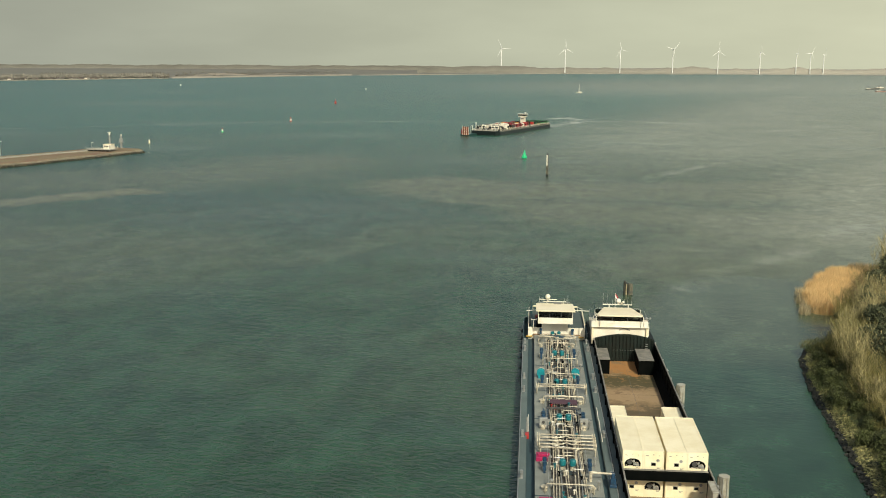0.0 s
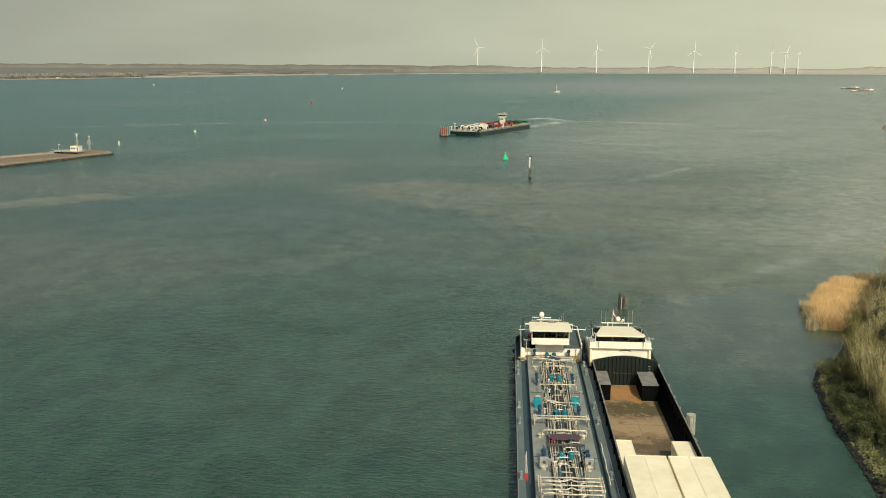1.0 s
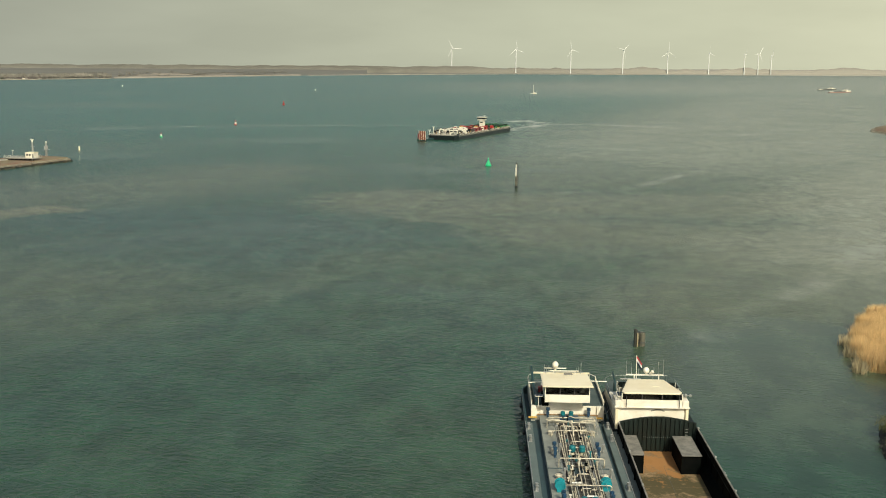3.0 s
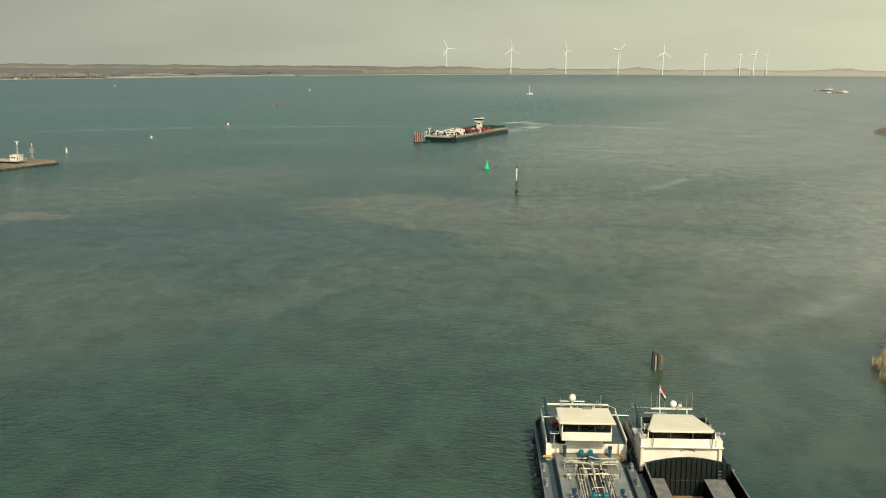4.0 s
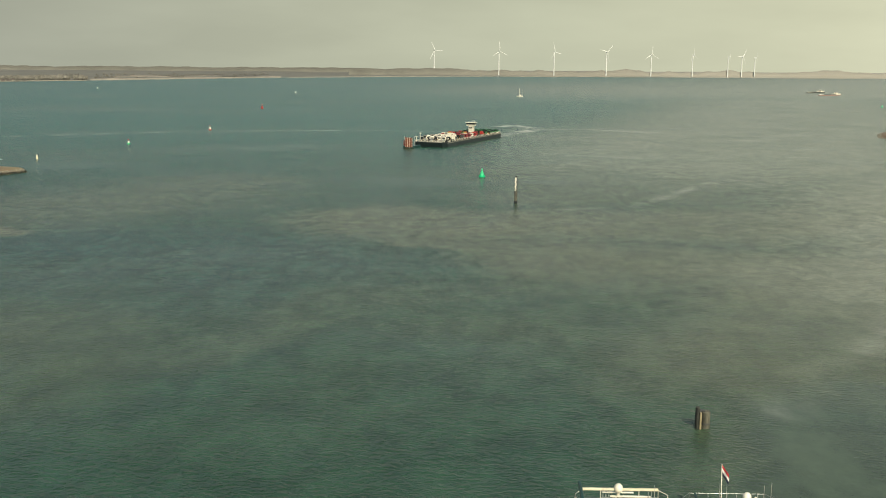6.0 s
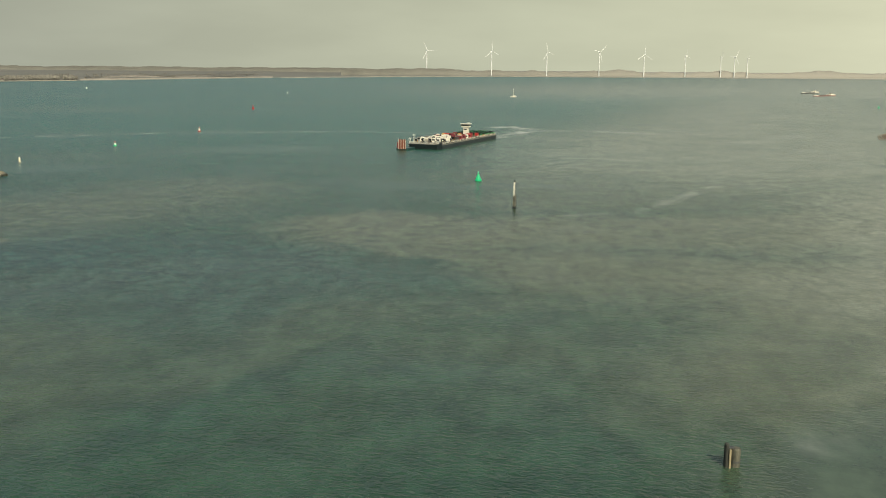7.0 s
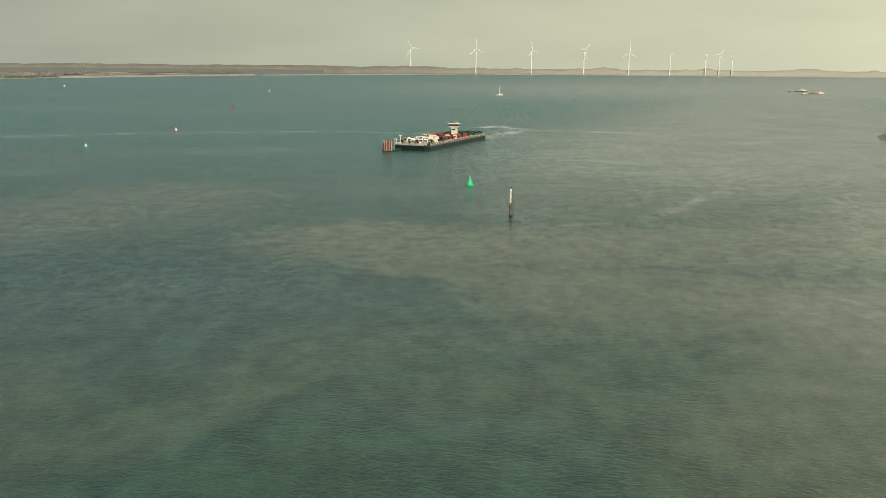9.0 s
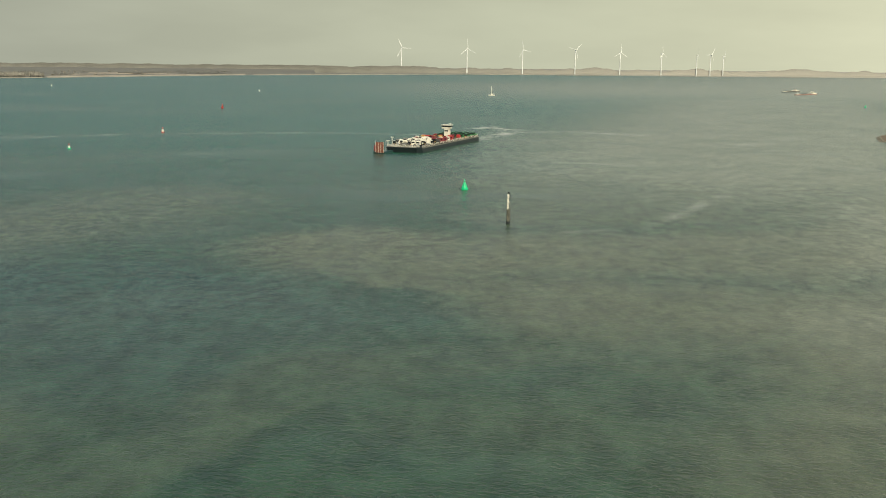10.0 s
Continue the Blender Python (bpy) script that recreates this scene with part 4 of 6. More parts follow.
part("bulwark_stern", B().prism([(-5.7, LY - 16), (-5.55, LY - 16), (-5.55, LY - 3.5), (-4.6, LY - 1.3), (-3.1, LY - 0.15), (3.1, LY - 0.15), (4.6, LY - 1.3), (5.55, LY - 3.5), (5.55, LY - 16), (5.72, LY - 16), (5.72, LY - 3.4), (4.75, LY - 1.1), (3.2, LY + 0.02), (-3.2, LY + 0.02), (-4.75, LY - 1.1), (-5.72, LY - 3.4)], 1.6, 2.7), HULLGREEN, tanker)
for sx, a in ((-4.8, 0.0), (5.2, 0.0)):
    part("side_bulwark", B().prism([(sx - 0.05, LY - 13.6), (sx + 0.05, LY - 13.6), (sx + 0.05, LY - 3.2), (sx - 0.05, LY - 3.2)], PZ + 0.06, PZ + 0.55), WHITE, tanker)
    part("bulwark_cap", B().box(sx - 0.11, sx + 0.11, LY - 13.6, LY - 3.2, PZ + 0.55, PZ + 0.65, 0.03), CREAM, tanker)
rail("poop_rail", tanker, [(-4.8, LY - 3.2, PZ), (-4.0, LY - 2.0, PZ), (4.4, LY - 2.0, PZ), (5.2, LY - 3.2, PZ)], 1.0, 2.2, bars=1, r=0.05)
part("stern_bar", B().box(-4.0, 4.4, LY - 2.15, LY - 1.85, PZ + 0.95, PZ + 1.2, 0.04), CREAM, tanker)


def wheelhouse(ship, x0, x1, y0, y1, z0, sill, head, roof, over_front, over_side, over_back, chamfer, posts, roof_mat=CREAM):
    """A hollow wheelhouse: low walls, corner posts, panes all round, a floor and an overhanging roof."""
    w = 0.12
    wall = B().box(x0, x1, y0, y0 + w, z0, sill).box(x0, x1, y1 - w, y1, z0, sill).box(x0, x0 + w, y0 + w, y1 - w, z0, sill).box(x1 - w, x1, y0 + w, y1 - w, z0, sill)
    house = part("wheelhouse", wall, WHITE, ship, "white wheelhouse with dark windows")
    part("floor", B().box(x0 + w, x1 - w, y0 + w, y1 - w, z0, z0 + 0.08), DARKSTEEL, house)
    for i in range(posts + 1):
        x = x0 + (x1 - x0 - 0.12) * i / posts
        for y in (y0, y1 - 0.12):
            part("window_post", B().box(x, x + 0.12, y, y + 0.12, sill, head), DARKSTEEL if 0 < i < posts else WHITE, house)
    for i in range(posts):
        a, b = x0 + (x1 - x0 - 0.12) * i / posts + 0.12, x0 + (x1 - x0 - 0.12) * (i + 1) / posts
        for y in (y0 + 0.04, y1 - 0.08):
            pane = part("pane", B().box(a, b, y, y + 0.03, sill, head), GLASS, house)
            pane.visible_shadow = False
    for x in (x0 + 0.04, x1 - 0.08):
        for k in range(2):
            a, b = y0 + 0.12 + (y1 - y0 - 0.24) * k / 2, y0 + 0.12 + (y1 - y0 - 0.24) * (k + 1) / 2 - 0.1
            pane = part("pane", B().box(x, x + 0.03, a, b, sill, head), GLASS, house)
            pane.visible_shadow = False
            part("window_post", B().box(x - 0.04, x + 0.08, b, b + 0.1, sill, head), WHITE, house)
    xm = (x0 + x1) / 2
    part("console", B().box(xm - 1.6, xm + 1.6, y0 + 0.5, y0 + 1.3, z0 + 0.08, sill + 0.05, 0.05).box(xm - 0.9, xm + 0.9, y0 + 0.6, y0 + 0.9, sill + 0.05, sill + 0.4, 0.05), DARKSTEEL, house)
    part("helm_chair", B().box(xm - 0.35, xm + 0.35, y0 + 1.8, y0 + 2.4, z0 + 0.6, z0 + 0.75, 0.05).box(xm - 0.35, xm + 0.35, y0 + 2.3, y0 + 2.45, z0 + 0.7, z0 + 1.6, 0.05).box(xm - 0.08, xm + 0.08, y0 + 2.0, y0 + 2.15, z0 + 0.08, z0 + 0.6), BLACK, house)
    a, b, c, d = x0 - over_side, x1 + over_side, y0 - over_front, y1 + over_back
    if chamfer:
        ol = [(a, c), (b, c), (b + chamfer * 0.25, c + chamfer * 0.5), (b - chamfer, d), (a + chamfer, d), (a - chamfer * 0.25, c + chamfer * 0.5)]
    else:
        ol = [(a, c), (b, c), (b - 0.25, d), (a, d)]
    top = part("roof", B().prism(ol, head, roof - 0.08, inset(ol, -0.04)).prism(inset(ol, -0.04), roof - 0.08, roof, inset(ol, 0.12)), roof_mat, ship, "cream flat roof")
    return house, top


house, top = wheelhouse(tanker, -3.15, 2.95, 90.6, 94.8, 5.1, 6.2, 7.48, 7.7, 0.8, 0.35, 0.6, 0, 3)
part("wheelhouse_trunk", B().box(-2.4, 2.2, 92.8, 94.8, PZ + 0.06, 5.1), WHITE, tanker)
part("roof_seam", B().box(-0.15, 0.9, 92.6, 92.66, 7.7, 7.73).box(-0.15, -0.1, 92.6, 94.6, 7.7, 7.73).box(0.85, 0.9, 92.6, 94.6, 7.7, 7.73), CREAM, top)
part("roof_hatch", B().box(-0.3, 0.9, 94.7, 95.3, 7.7, 7.82, 0.02), BOXTOP, top)
mast = part("radar_mast", B().box(-2.2, 1.9, 96.3, 96.5, 7.7, 7.85, 0.02).tube([(-1.6, 96.4, PZ), (-1.6, 96.4, 7.7)], 0.08, 6).tube([(1.4, 96.4, PZ), (1.4, 96.4, 7.7)], 0.08, 6).tube([(-1.4, 96.4, 7.8), (-1.4, 96.4, 8.3)], 0.12, 8), WHITE, tanker)
part("satellite_dome", B().ball(-1.4, 96.4, 8.65, 0.46, 14, 1.1), WHITE, mast, "white satellite dome", smooth=True)
part("radar_scanner", B().box(-3.0, 0.2, 96.62, 96.78, 8.0, 8.14, 0.03).tube([(-1.4, 96.7, PZ), (-1.4, 96.7, 8.0)], 0.1, 6), WHITE, mast)
for x, h in ((-2.9, 1.0), (-2.6, 0.9), (-2.3, 0.9), (1.6, 0.8), (1.9, 0.9), (2.2, 1.5)):
    antenna(tanker, x, 96.6 if x < 0 else 96.2, 7.6, h, 0.035)
part("antenna_bar", B().box(-3.1, 2.6, 96.5, 96.65, 7.5, 7.6).tube([(-2.7, 96.58, PZ), (-2.7, 96.58, 7.5)], 0.06, 6).tube([(2.2, 96.58, PZ), (2.2, 96.58, 7.5)], 0.06, 6), STEEL, tanker)
part("side_arm", B().tube([(-5.2, 96.5, 5.95), (-3.1, 96.5, 6.1)], 0.07, 6), WHITE, tanker)
part("side_arm", B().tube([(3.1, 98.5, 5.7), (6.2, 98.6, 5.6)], 0.07, 6), WHITE, tanker)
board = part("lamp_board", B().box(-4.4, -3.3, 92.2, 93.0, 5.3, 5.4, 0.03).tube([(-3.9, 92.6, PZ), (-3.9, 92.6, 5.3)], 0.05, 5), WHITE, tanker)
part("panel", B().box(-4.28, -3.42, 92.32, 92.88, 5.4, 5.42), SHADEGLASS, board, "dark glass panel")
part("boat_cradle", B().box(-3.6, -3.25, 98.6, 99.7, PZ + 0.06, PZ + 0.75, 0.1).box(-3.2, -2.95, 98.9, 99.5, PZ + 0.06, PZ + 0.95, 0.08).tube([(-3.65, 98.5, PZ + 0.85), (-2.9, 98.6, PZ + 0.9)], 0.05, 5), DULLRED, tanker, "red gear in a cradle")
part("life_raft", B().lathe(-2.75, 99.9, [(0.18, PZ + 0.06), (0.38, PZ + 0.3), (0.42, PZ + 0.9), (0.3, PZ + 1.3), (0.08, PZ + 1.42)], 12), WHITE, tanker, "white life raft canister", smooth=True)
part("deck_crane", B().tube([(-4.3, 100, PZ), (-4.3, 100, 5.2)], 0.25, 8).tube([(-4.1, 92.8, PZ + 0.45), (-4.25, 99, 4.6), (-4.35, 104.2, 5.9)], 0.3, 6, 0.2), HULLGREEN, tanker, "folded dark teal deck crane")
part("wing_locker", B().box(-3.4, -2.5, 92.9, 95.4, PZ + 0.06, PZ + 1.4, 0.05), BLACK, tanker)
for x in (-2.6, 3.0):
    column(x, LY - 15, BLUE)
for x in (-0.55, 0.6):
    part("pump_motor", B().lathe(x, LY - 15, [(0.22, TZ), (0.22, TZ + 0.3), (0.32, TZ + 0.35), (0.32, TZ + 0.75), (0.18, TZ + 0.88)], 12), TEAL, tanker, "teal pump motor")
part("pump_tray", B().box(-1.0, 1.6, LY - 16.2, LY - 14.5, TZ, TZ + 0.22, 0.03), BLUE, tanker, "blue tray under the pumps")


def manifold_bend(y, x0, x1, z=1.0):
    """A pipe that comes in from the side and bends to run along the deck."""
    d = 1 if x1 > x0 else -1
    part("manifold_bend", B().tube([(x0, y, TZ + z), (x1 - d * 1.1, y, TZ + z), (x1 - d * 0.5, y - 0.18, TZ + z), (x1 - d * 0.12, y - 0.6, TZ + z), (x1, y - 1.3, TZ + z - 0.05), (x1, y - 3.0, TZ + z - 0.2), (x1, y - 3.6, TZ + 0.5)], 0.1, 7), PIPE, tanker, smooth=True)


for y in (88.2, 60.4, 39.8, 38.7, 36.4):
    manifold_bend(y, -3.1, -0.85)
    manifold_bend(y - 0.25, 3.5, 1.2)
manifold_bend(87.2, -3.0, 0.2, 1.2)
for y in (78, 84, 90, 96, 101):
    part("fender", B().tube([(-5.92, y - 0.5, 0.9), (-5.92, y + 0.5, 0.9)], 0.24, 8), RUBBER, tanker)

# ---- the moored container barge ----
cargo = thing("container_ship", "moored inland cargo ship with a black open hold and white wheelhouse", "ship", 16.1, 78, 0)
CX, CL = 5.9, 108.0
CR = 5.55
oc = hull_outline(-CX, CR, 0, CL)
HW, HY0, HY1, FZ, FORE = 5.1, 12.0, 89.6, -0.45, -0.8
part("hull", B().prism(inset(oc, 0.3), -2.0, FORE - 0.1, inset(oc, 0.1)), HULLBLACK, cargo, "black steel hull bottom")
for sgn, out, rim in ((-1, CX, 3.55), (1, CR, 3.05)):
    a, c = sorted((sgn * out, sgn * HW))
    part("hull_side", B().box(a, c, 9.0, HY1, FORE - 0.1, 2.0), BLACK, cargo, "black hull side")
    part("side_deck", B().box(a + 0.02, c - 0.02, 9.0, HY1 + 3, 2.0, 2.06), DECK, cargo, "narrow grey side deck")
    a, c = sorted((sgn * HW, sgn * (HW + 0.16)))
    part("coaming", B().box(a, c, HY0 - 0.3, HY1, 2.06, rim - 0.1), BLACK, cargo, "black hatch coaming")
    part("coaming_rim", B().box(a - 0.02, c + 0.02, HY0 - 0.3, HY1, rim - 0.1, rim, 0.03), BOXTOP, cargo, "worn grey coaming rim")
    for y in range(14, 90, 5):
        s0, s1 = sorted((sgn * (HW + 0.16), sgn * (HW + 0.34)))
        part("stay", B().box(s0, s1, y - 0.04, y + 0.04, 2.06, rim - 0.2), BLACK, cargo)
    for y in range(19, 90, 10):
        part("lashing_eye", B().box(sgn * (HW + 0.14) - 0.1, sgn * (HW + 0.14) + 0.1, y - 0.12, y + 0.12, rim, rim + 0.22, 0.03), STEEL, cargo)
    a, c = sorted((sgn * (HW - 0.01), sgn * (HW - 0.1)))
    for y in range(14, 88, 3):
        part("frame_rib", B().box(a, c, y - 0.06, y + 0.06, FZ, 2.0), BLACK, cargo)
part("hull_bow", B().prism([p for p in oc[:7]] + [(CR, HY0), (-CX, HY0)], FORE - 0.1, 2.9), HULLBLACK, cargo)
part("hull_stern", B().prism([(-CX, HY1 + 0.4), (CR, HY1 + 0.4)] + oc[7:], FORE - 0.1, 2.4), HULLBLACK, cargo)
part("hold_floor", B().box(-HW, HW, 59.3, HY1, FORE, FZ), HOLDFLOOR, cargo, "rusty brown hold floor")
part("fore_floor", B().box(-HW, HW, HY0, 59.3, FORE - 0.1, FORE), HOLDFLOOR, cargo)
# added black wedge where the hold wall's shadow lies on the floor
part("side_shade", B().slab([(HW - 1.0, FZ), (HW, FZ), (HW, FZ + 1.1), (HW - 0.4, FZ + 0.8)], 60.0, HY1), BLACK, cargo, "black wedge for the shade along the hold side")
part("floor_seam", B().box(-0.02, 0.02, 59.4, 84.0, FZ, FZ + 0.012), DARKSTEEL, cargo)
for y in (65.0, 71.5, 78.0):
    part("plate_seam", B().box(-HW + 0.1, HW - 0.1, y - 0.03, y + 0.03, FZ, FZ + 0.008), RUST, cargo)
b = B()
arch = [(-HW, FZ), (HW, FZ)] + [(HW - 2 * HW * i / 12, 3.55 + 0.8 * math.sin(math.pi * i / 12)) for i in range(13)]
b.slab(arch, HY1 + 0.12, HY1 + 0.35)
part("hold_bulkhead", b, BULKHEAD, cargo, "black-green corrugated bulkhead with an arched top")
for i in range(17):
    x = -HW + 0.25 + i * (2 * HW - 0.5) / 16
    part("corrugation", B().slab([(x - 0.17, FZ), (x + 0.17, FZ), (x + 0.17, 3.4 + 0.75 * math.cos(x / HW * 1.45)), (x - 0.17, 3.4 + 0.75 * math.cos(x / HW * 1.45))], HY1 - 0.1, HY1 + 0.12), BULKHEAD, cargo)
b = B()
for i in range(7):
    b.box(3.6, 4.0, HY1 - 0.16, HY1 - 0.1, 0.3 + i * 0.4, 0.38 + i * 0.4)
part("ladder_rungs", b, STEEL, cargo)
b = B()
for i in range(14):
    b.ball(-1.9 + i * 0.27, HY1 - 0.12, 1.55 + 0.04 * math.sin(i * 2.1), 0.045, 6)
part("lashing_row", b, STEEL, cargo)
for x0, x1 in ((-HW + 0.02, -3.0), (1.75, 4.2)):
    part("hold_box", B().box(x0, x1, 82.0, 88.5, FZ, 2.05), BLACK, cargo, "black steel box in the hold")
    part("box_lid", B().box(x0 - 0.03, x1 + 0.03, 81.7, 88.6, 2.05, 2.13, 0.02), BOXTOP, cargo, "worn grey steel lid")
part("hold_locker", B().box(4.4, 5.06, 27.5, 30.7, FORE, 3.0, 0.04).box(4.36, 5.08, 27.45, 30.75, 3.0, 3.06, 0.02), PILESTEEL, cargo, "grey steel locker in the fore hold")
part("cross_girder", B().box(-HW, HW - 0.2, 32.9, 33.6, 1.85, 2.95), BLACK, cargo, "black cross girder")
part("girder_top", B().box(-HW, HW - 0.2, 33.25, 33.65, 2.95, 3.02, 0.02), BOXTOP, cargo)
# wheelhouse of the cargo ship
part("deck_house", B().prism([(-CX + 0.4, HY1 + 0.75), (3.95, HY1 + 0.75), (3.95, CL - 12), (-CX + 0.4, CL - 12)], 2.4, 5.5), WHITE, cargo, "white deck house")
part("house_ledge", B().box(-CX + 0.1, 4.17, HY1 + 0.1, CL - 11.9, 5.5, 5.62, 0.03), WHITE, cargo)
for x in (-CX + 0.45, 3.85):
    part("corner_pillar", B().box(x - 0.2, x + 0.2, HY1 + 0.4, HY1 + 0.74, 2.4, 5.5, 0.05), CREAM, cargo)
part("name_arc", B().tube([(-0.9 + i * 0.2, HY1 + 0.71, 4.95 + 0.18 * math.sin(math.pi * i / 9)) for i in range(10)], 0.09, 5), BOXTOP, cargo)
house, top = wheelhouse(cargo, -4.9, 3.2, HY1 + 0.4, HY1 + 5.6, 5.62, 6.58, 7.38, 7.6, 0.1, -0.4, 0.65, 1.2, 3)
part("roof_stain", B().box(-0.4, 0.5, HY1 + 3.0, HY1 + 3.9, 7.6, 7.63), CREAM, top)
for x in (-5.32, 3.6):
    part("wing_platform", B().box(x - 0.4, x + 0.4, HY1 + 0.2, HY1 + 2.6, 5.62, 6.5, 0.05), WHITE, cargo)
part("poop_deck", B().prism([(-5.3, CL - 12), (4.9, CL - 12), (4.9, CL - 3.4), (4.0, CL - 2.0), (-4.2, CL - 2.0), (-5.3, CL - 3.4)], 2.4, 4.0), WHITE, cargo, "white poop")
part("poop_plating", B().prism([(-5.35, CL - 12), (4.95, CL - 12), (4.95, CL - 3.4), (4.0, CL - 1.95), (-4.2, CL - 1.95), (-5.35, CL - 3.4)], 4.0, 4.06), POOPGREY, cargo)
rail("poop_rail", cargo, [(-5.3, CL - 12, 4.0), (-5.3, CL - 3.4, 4.0), (-4.2, CL - 2.0, 4.0), (4.0, CL - 2.0, 4.0), (4.9, CL - 3.4, 4.0), (4.9, CL - 12, 4.0)], 0.9, 2.2, STEEL, bars=1, r=0.022)
bar = part("antenna_bar", B().box(-3.35, 1.85, 97.2, 97.35, 7.7, 7.85).tube([(-2.2, 97.28, 4.0), (-2.2, 97.28, 7.7)], 0.09, 6).tube([(1.2, 97.28, 4.0), (1.2, 97.28, 7.7)], 0.09, 6), WHITE, cargo)
for x, h in ((-3.3, 2.0), (-2.6, 1.7), (0.5, 1.0), (1.1, 1.8), (1.8, 2.1), (-1.6, 0.8)):
    antenna(cargo, x, 97.28, 7.85, h, 0.035)
part("satellite_dome", B().ball(-0.55, 97.3, 8.4, 0.44, 14, 1.1).lathe(-0.55, 97.3, [(0.12, 7.85), (0.12, 8.05)], 6), WHITE, bar, "white satellite dome", smooth=True)
part("horn", B().tube([(-0.1, 97.2, 7.85), (0.3, 96.9, 8.4)], 0.14, 8, 0.24), WHITE, bar)
pole = part("flag_pole", B().tube([(-0.2, CL - 0.3, 2.4), (-0.2, CL + 0.4, 7.3)], 0.07, 6, 0.04), WHITE, cargo)
for k, (mat, nm) in enumerate(((FLAGRED, "red"), (FLAGWHITE, "white"), (FLAGBLUE, "blue"))):
    v, f = [], []
    for j in range(8):
        u = j / 7
        x, y, drop = -0.15 + 0.8 * u, CL + 0.38 + 0.15 * math.sin(u * 6), 1.2 * u
        for e in (0, 1):
            zz = 7.25 - 0.38 * (k + e) - drop
            v += [(x, y, zz), (x, y + 0.02, zz)]
    for j in range(7):
        a = j * 4
        f += [(a, a + 4, a + 6, a + 2), (a + 1, a + 3, a + 7, a + 5), (a, a + 1, a + 5, a + 4), (a + 2, a + 6, a + 7, a + 3)]
    part("flag_stripe", B().add(v, f), mat, pole, nm + " stripe of the flag")
part("deck_crane", B().tube([(-4.6, 99, 4.0), (-4.6, 99, 6.0)], 0.22, 8).tube([(-4.75, 94.5, 5.6), (-4.6, 99, 6.0), (-4.6, 101.8, 6.7)], 0.2, 6, 0.13), HULLGREEN, cargo, "folded dark deck crane")
rail("side_rail", cargo, [(-5.75, HY1 + 0.6, 2.4), (-5.75, CL - 4, 2.4)], 1.1, 1.6, DARKSTEEL, r=0.03)
rail("wing_rail", cargo, [(-5.45, HY1 + 0.3, 6.15), (-5.6, HY1 + 2.6, 5.6), (-5.55, HY1 + 6.0, 4.6)], 0.9, 1.2, STEEL, r=0.03)
for x in (-4.3, 2.7):
    part("wiper_post", B().tube([(x, HY1 + 0.05, 5.62), (x, HY1 + 0.05, 7.1)], 0.06, 6), DARKSTEEL, cargo)
part("radar_scanner", B().box(-3.9, -1.0, 98.6, 98.8, 6.6, 6.74, 0.03).tube([(-2.4, 98.7, 4.0), (-2.4, 98.7, 6.6)], 0.09, 6), WHITE, cargo)
part("work_boat", B().prism([(-3.9, 97), (-3.0, 97), (-2.8, 99), (-3.2, 100.4), (-3.7, 100.4), (-4.1, 99)], 4.3, 4.9), DARKSTEEL, cargo)
part("search_light", B().tube([(3.8, 91.2, 6.15), (3.8, 91.2, 6.8), (4.35, 91.1, 6.9)], 0.05, 6).ball(3.8, 91.2, 6.9, 0.22, 8).ball(4.4, 91.1, 6.9, 0.2, 8).box(3.35, 4.0, 91.6, 92.2, 6.15, 6.7), STEEL, cargo)
rack = part("rescue_rack", B().box(-5.3, -4.5, 91, 93, 6.6, 6.7).box(-5.25, -4.6, 91.1, 91.2, 6.15, 6.6).box(-5.25, -4.6, 92.8, 92.9, 6.15, 6.6), WHITE, cargo)
part("panel", B().box(-5.2, -4.6, 91.15, 92.85, 6.7, 6.72), SHADEGLASS, rack, "dark glass panel")
for y in (18, 40, 58, 75):
    bollard(cargo, 5.4, y, 2.06)
for k in range(3):
    part("tyre_fender", B().tube([(-6.05, 97 + k * 2.5 + 0.35 * math.cos(w / 8 * 6.283), 1.4 + 0.35 * math.sin(w / 8 * 6.283)) for w in range(9)], 0.14, 6), RUBBER, cargo)


for y, sag in ((93.0, 0.25), (99.5, 0.3)):
    rope = thing("mooring_rope", "pale mooring rope between the two moored ships", "rope", 9.6, 80 + y, 2.5, group="mooring ropes")
    part("strand", B().tube([(0.02 + 0.12 * k, 0.25 * k, 0.3 - sag * math.sin(math.pi * k / 8)) for k in range(9)], 0.05, 5), PIPE, rope)


# ---- reefer containers in the hold ----
def reefer(name="reefer_container"):
    c = thing(name, "white refrigerated container in the ship's hold", "container", group="refrigerated containers in the hold")
    W, L, H = 2.438, 12.19, 2.896
    part("body", B().box(0.03, W - 0.03, 0.06, L - 0.03, 0.05, H - 0.04), REEFER, c)
    fr = B()
    for x in (0, W - 0.12):
        for y in (0, L - 0.12):
            fr.box(x, x + 0.12, y, y + 0.12, 0, H)
        fr.box(x, x + 0.12, 0.12, L - 0.12, H - 0.1, H).box(x, x + 0.12, 0.12, L - 0.12, 0, 0.14)
    for y in (0, L - 0.12):
        fr.box(0.12, W - 0.12, y, y + 0.12, H - 0.12, H).box(0.12, W - 0.12, y, y + 0.12, 0, 0.14)
    part("frame", fr, REEFER, c)
    unit = part("cooling_unit", B().box(0.14, W - 0.14, 0.0, 0.058, 0.16, H - 0.14), REEFER, c, "off-white cooling unit front")
    return c, unit


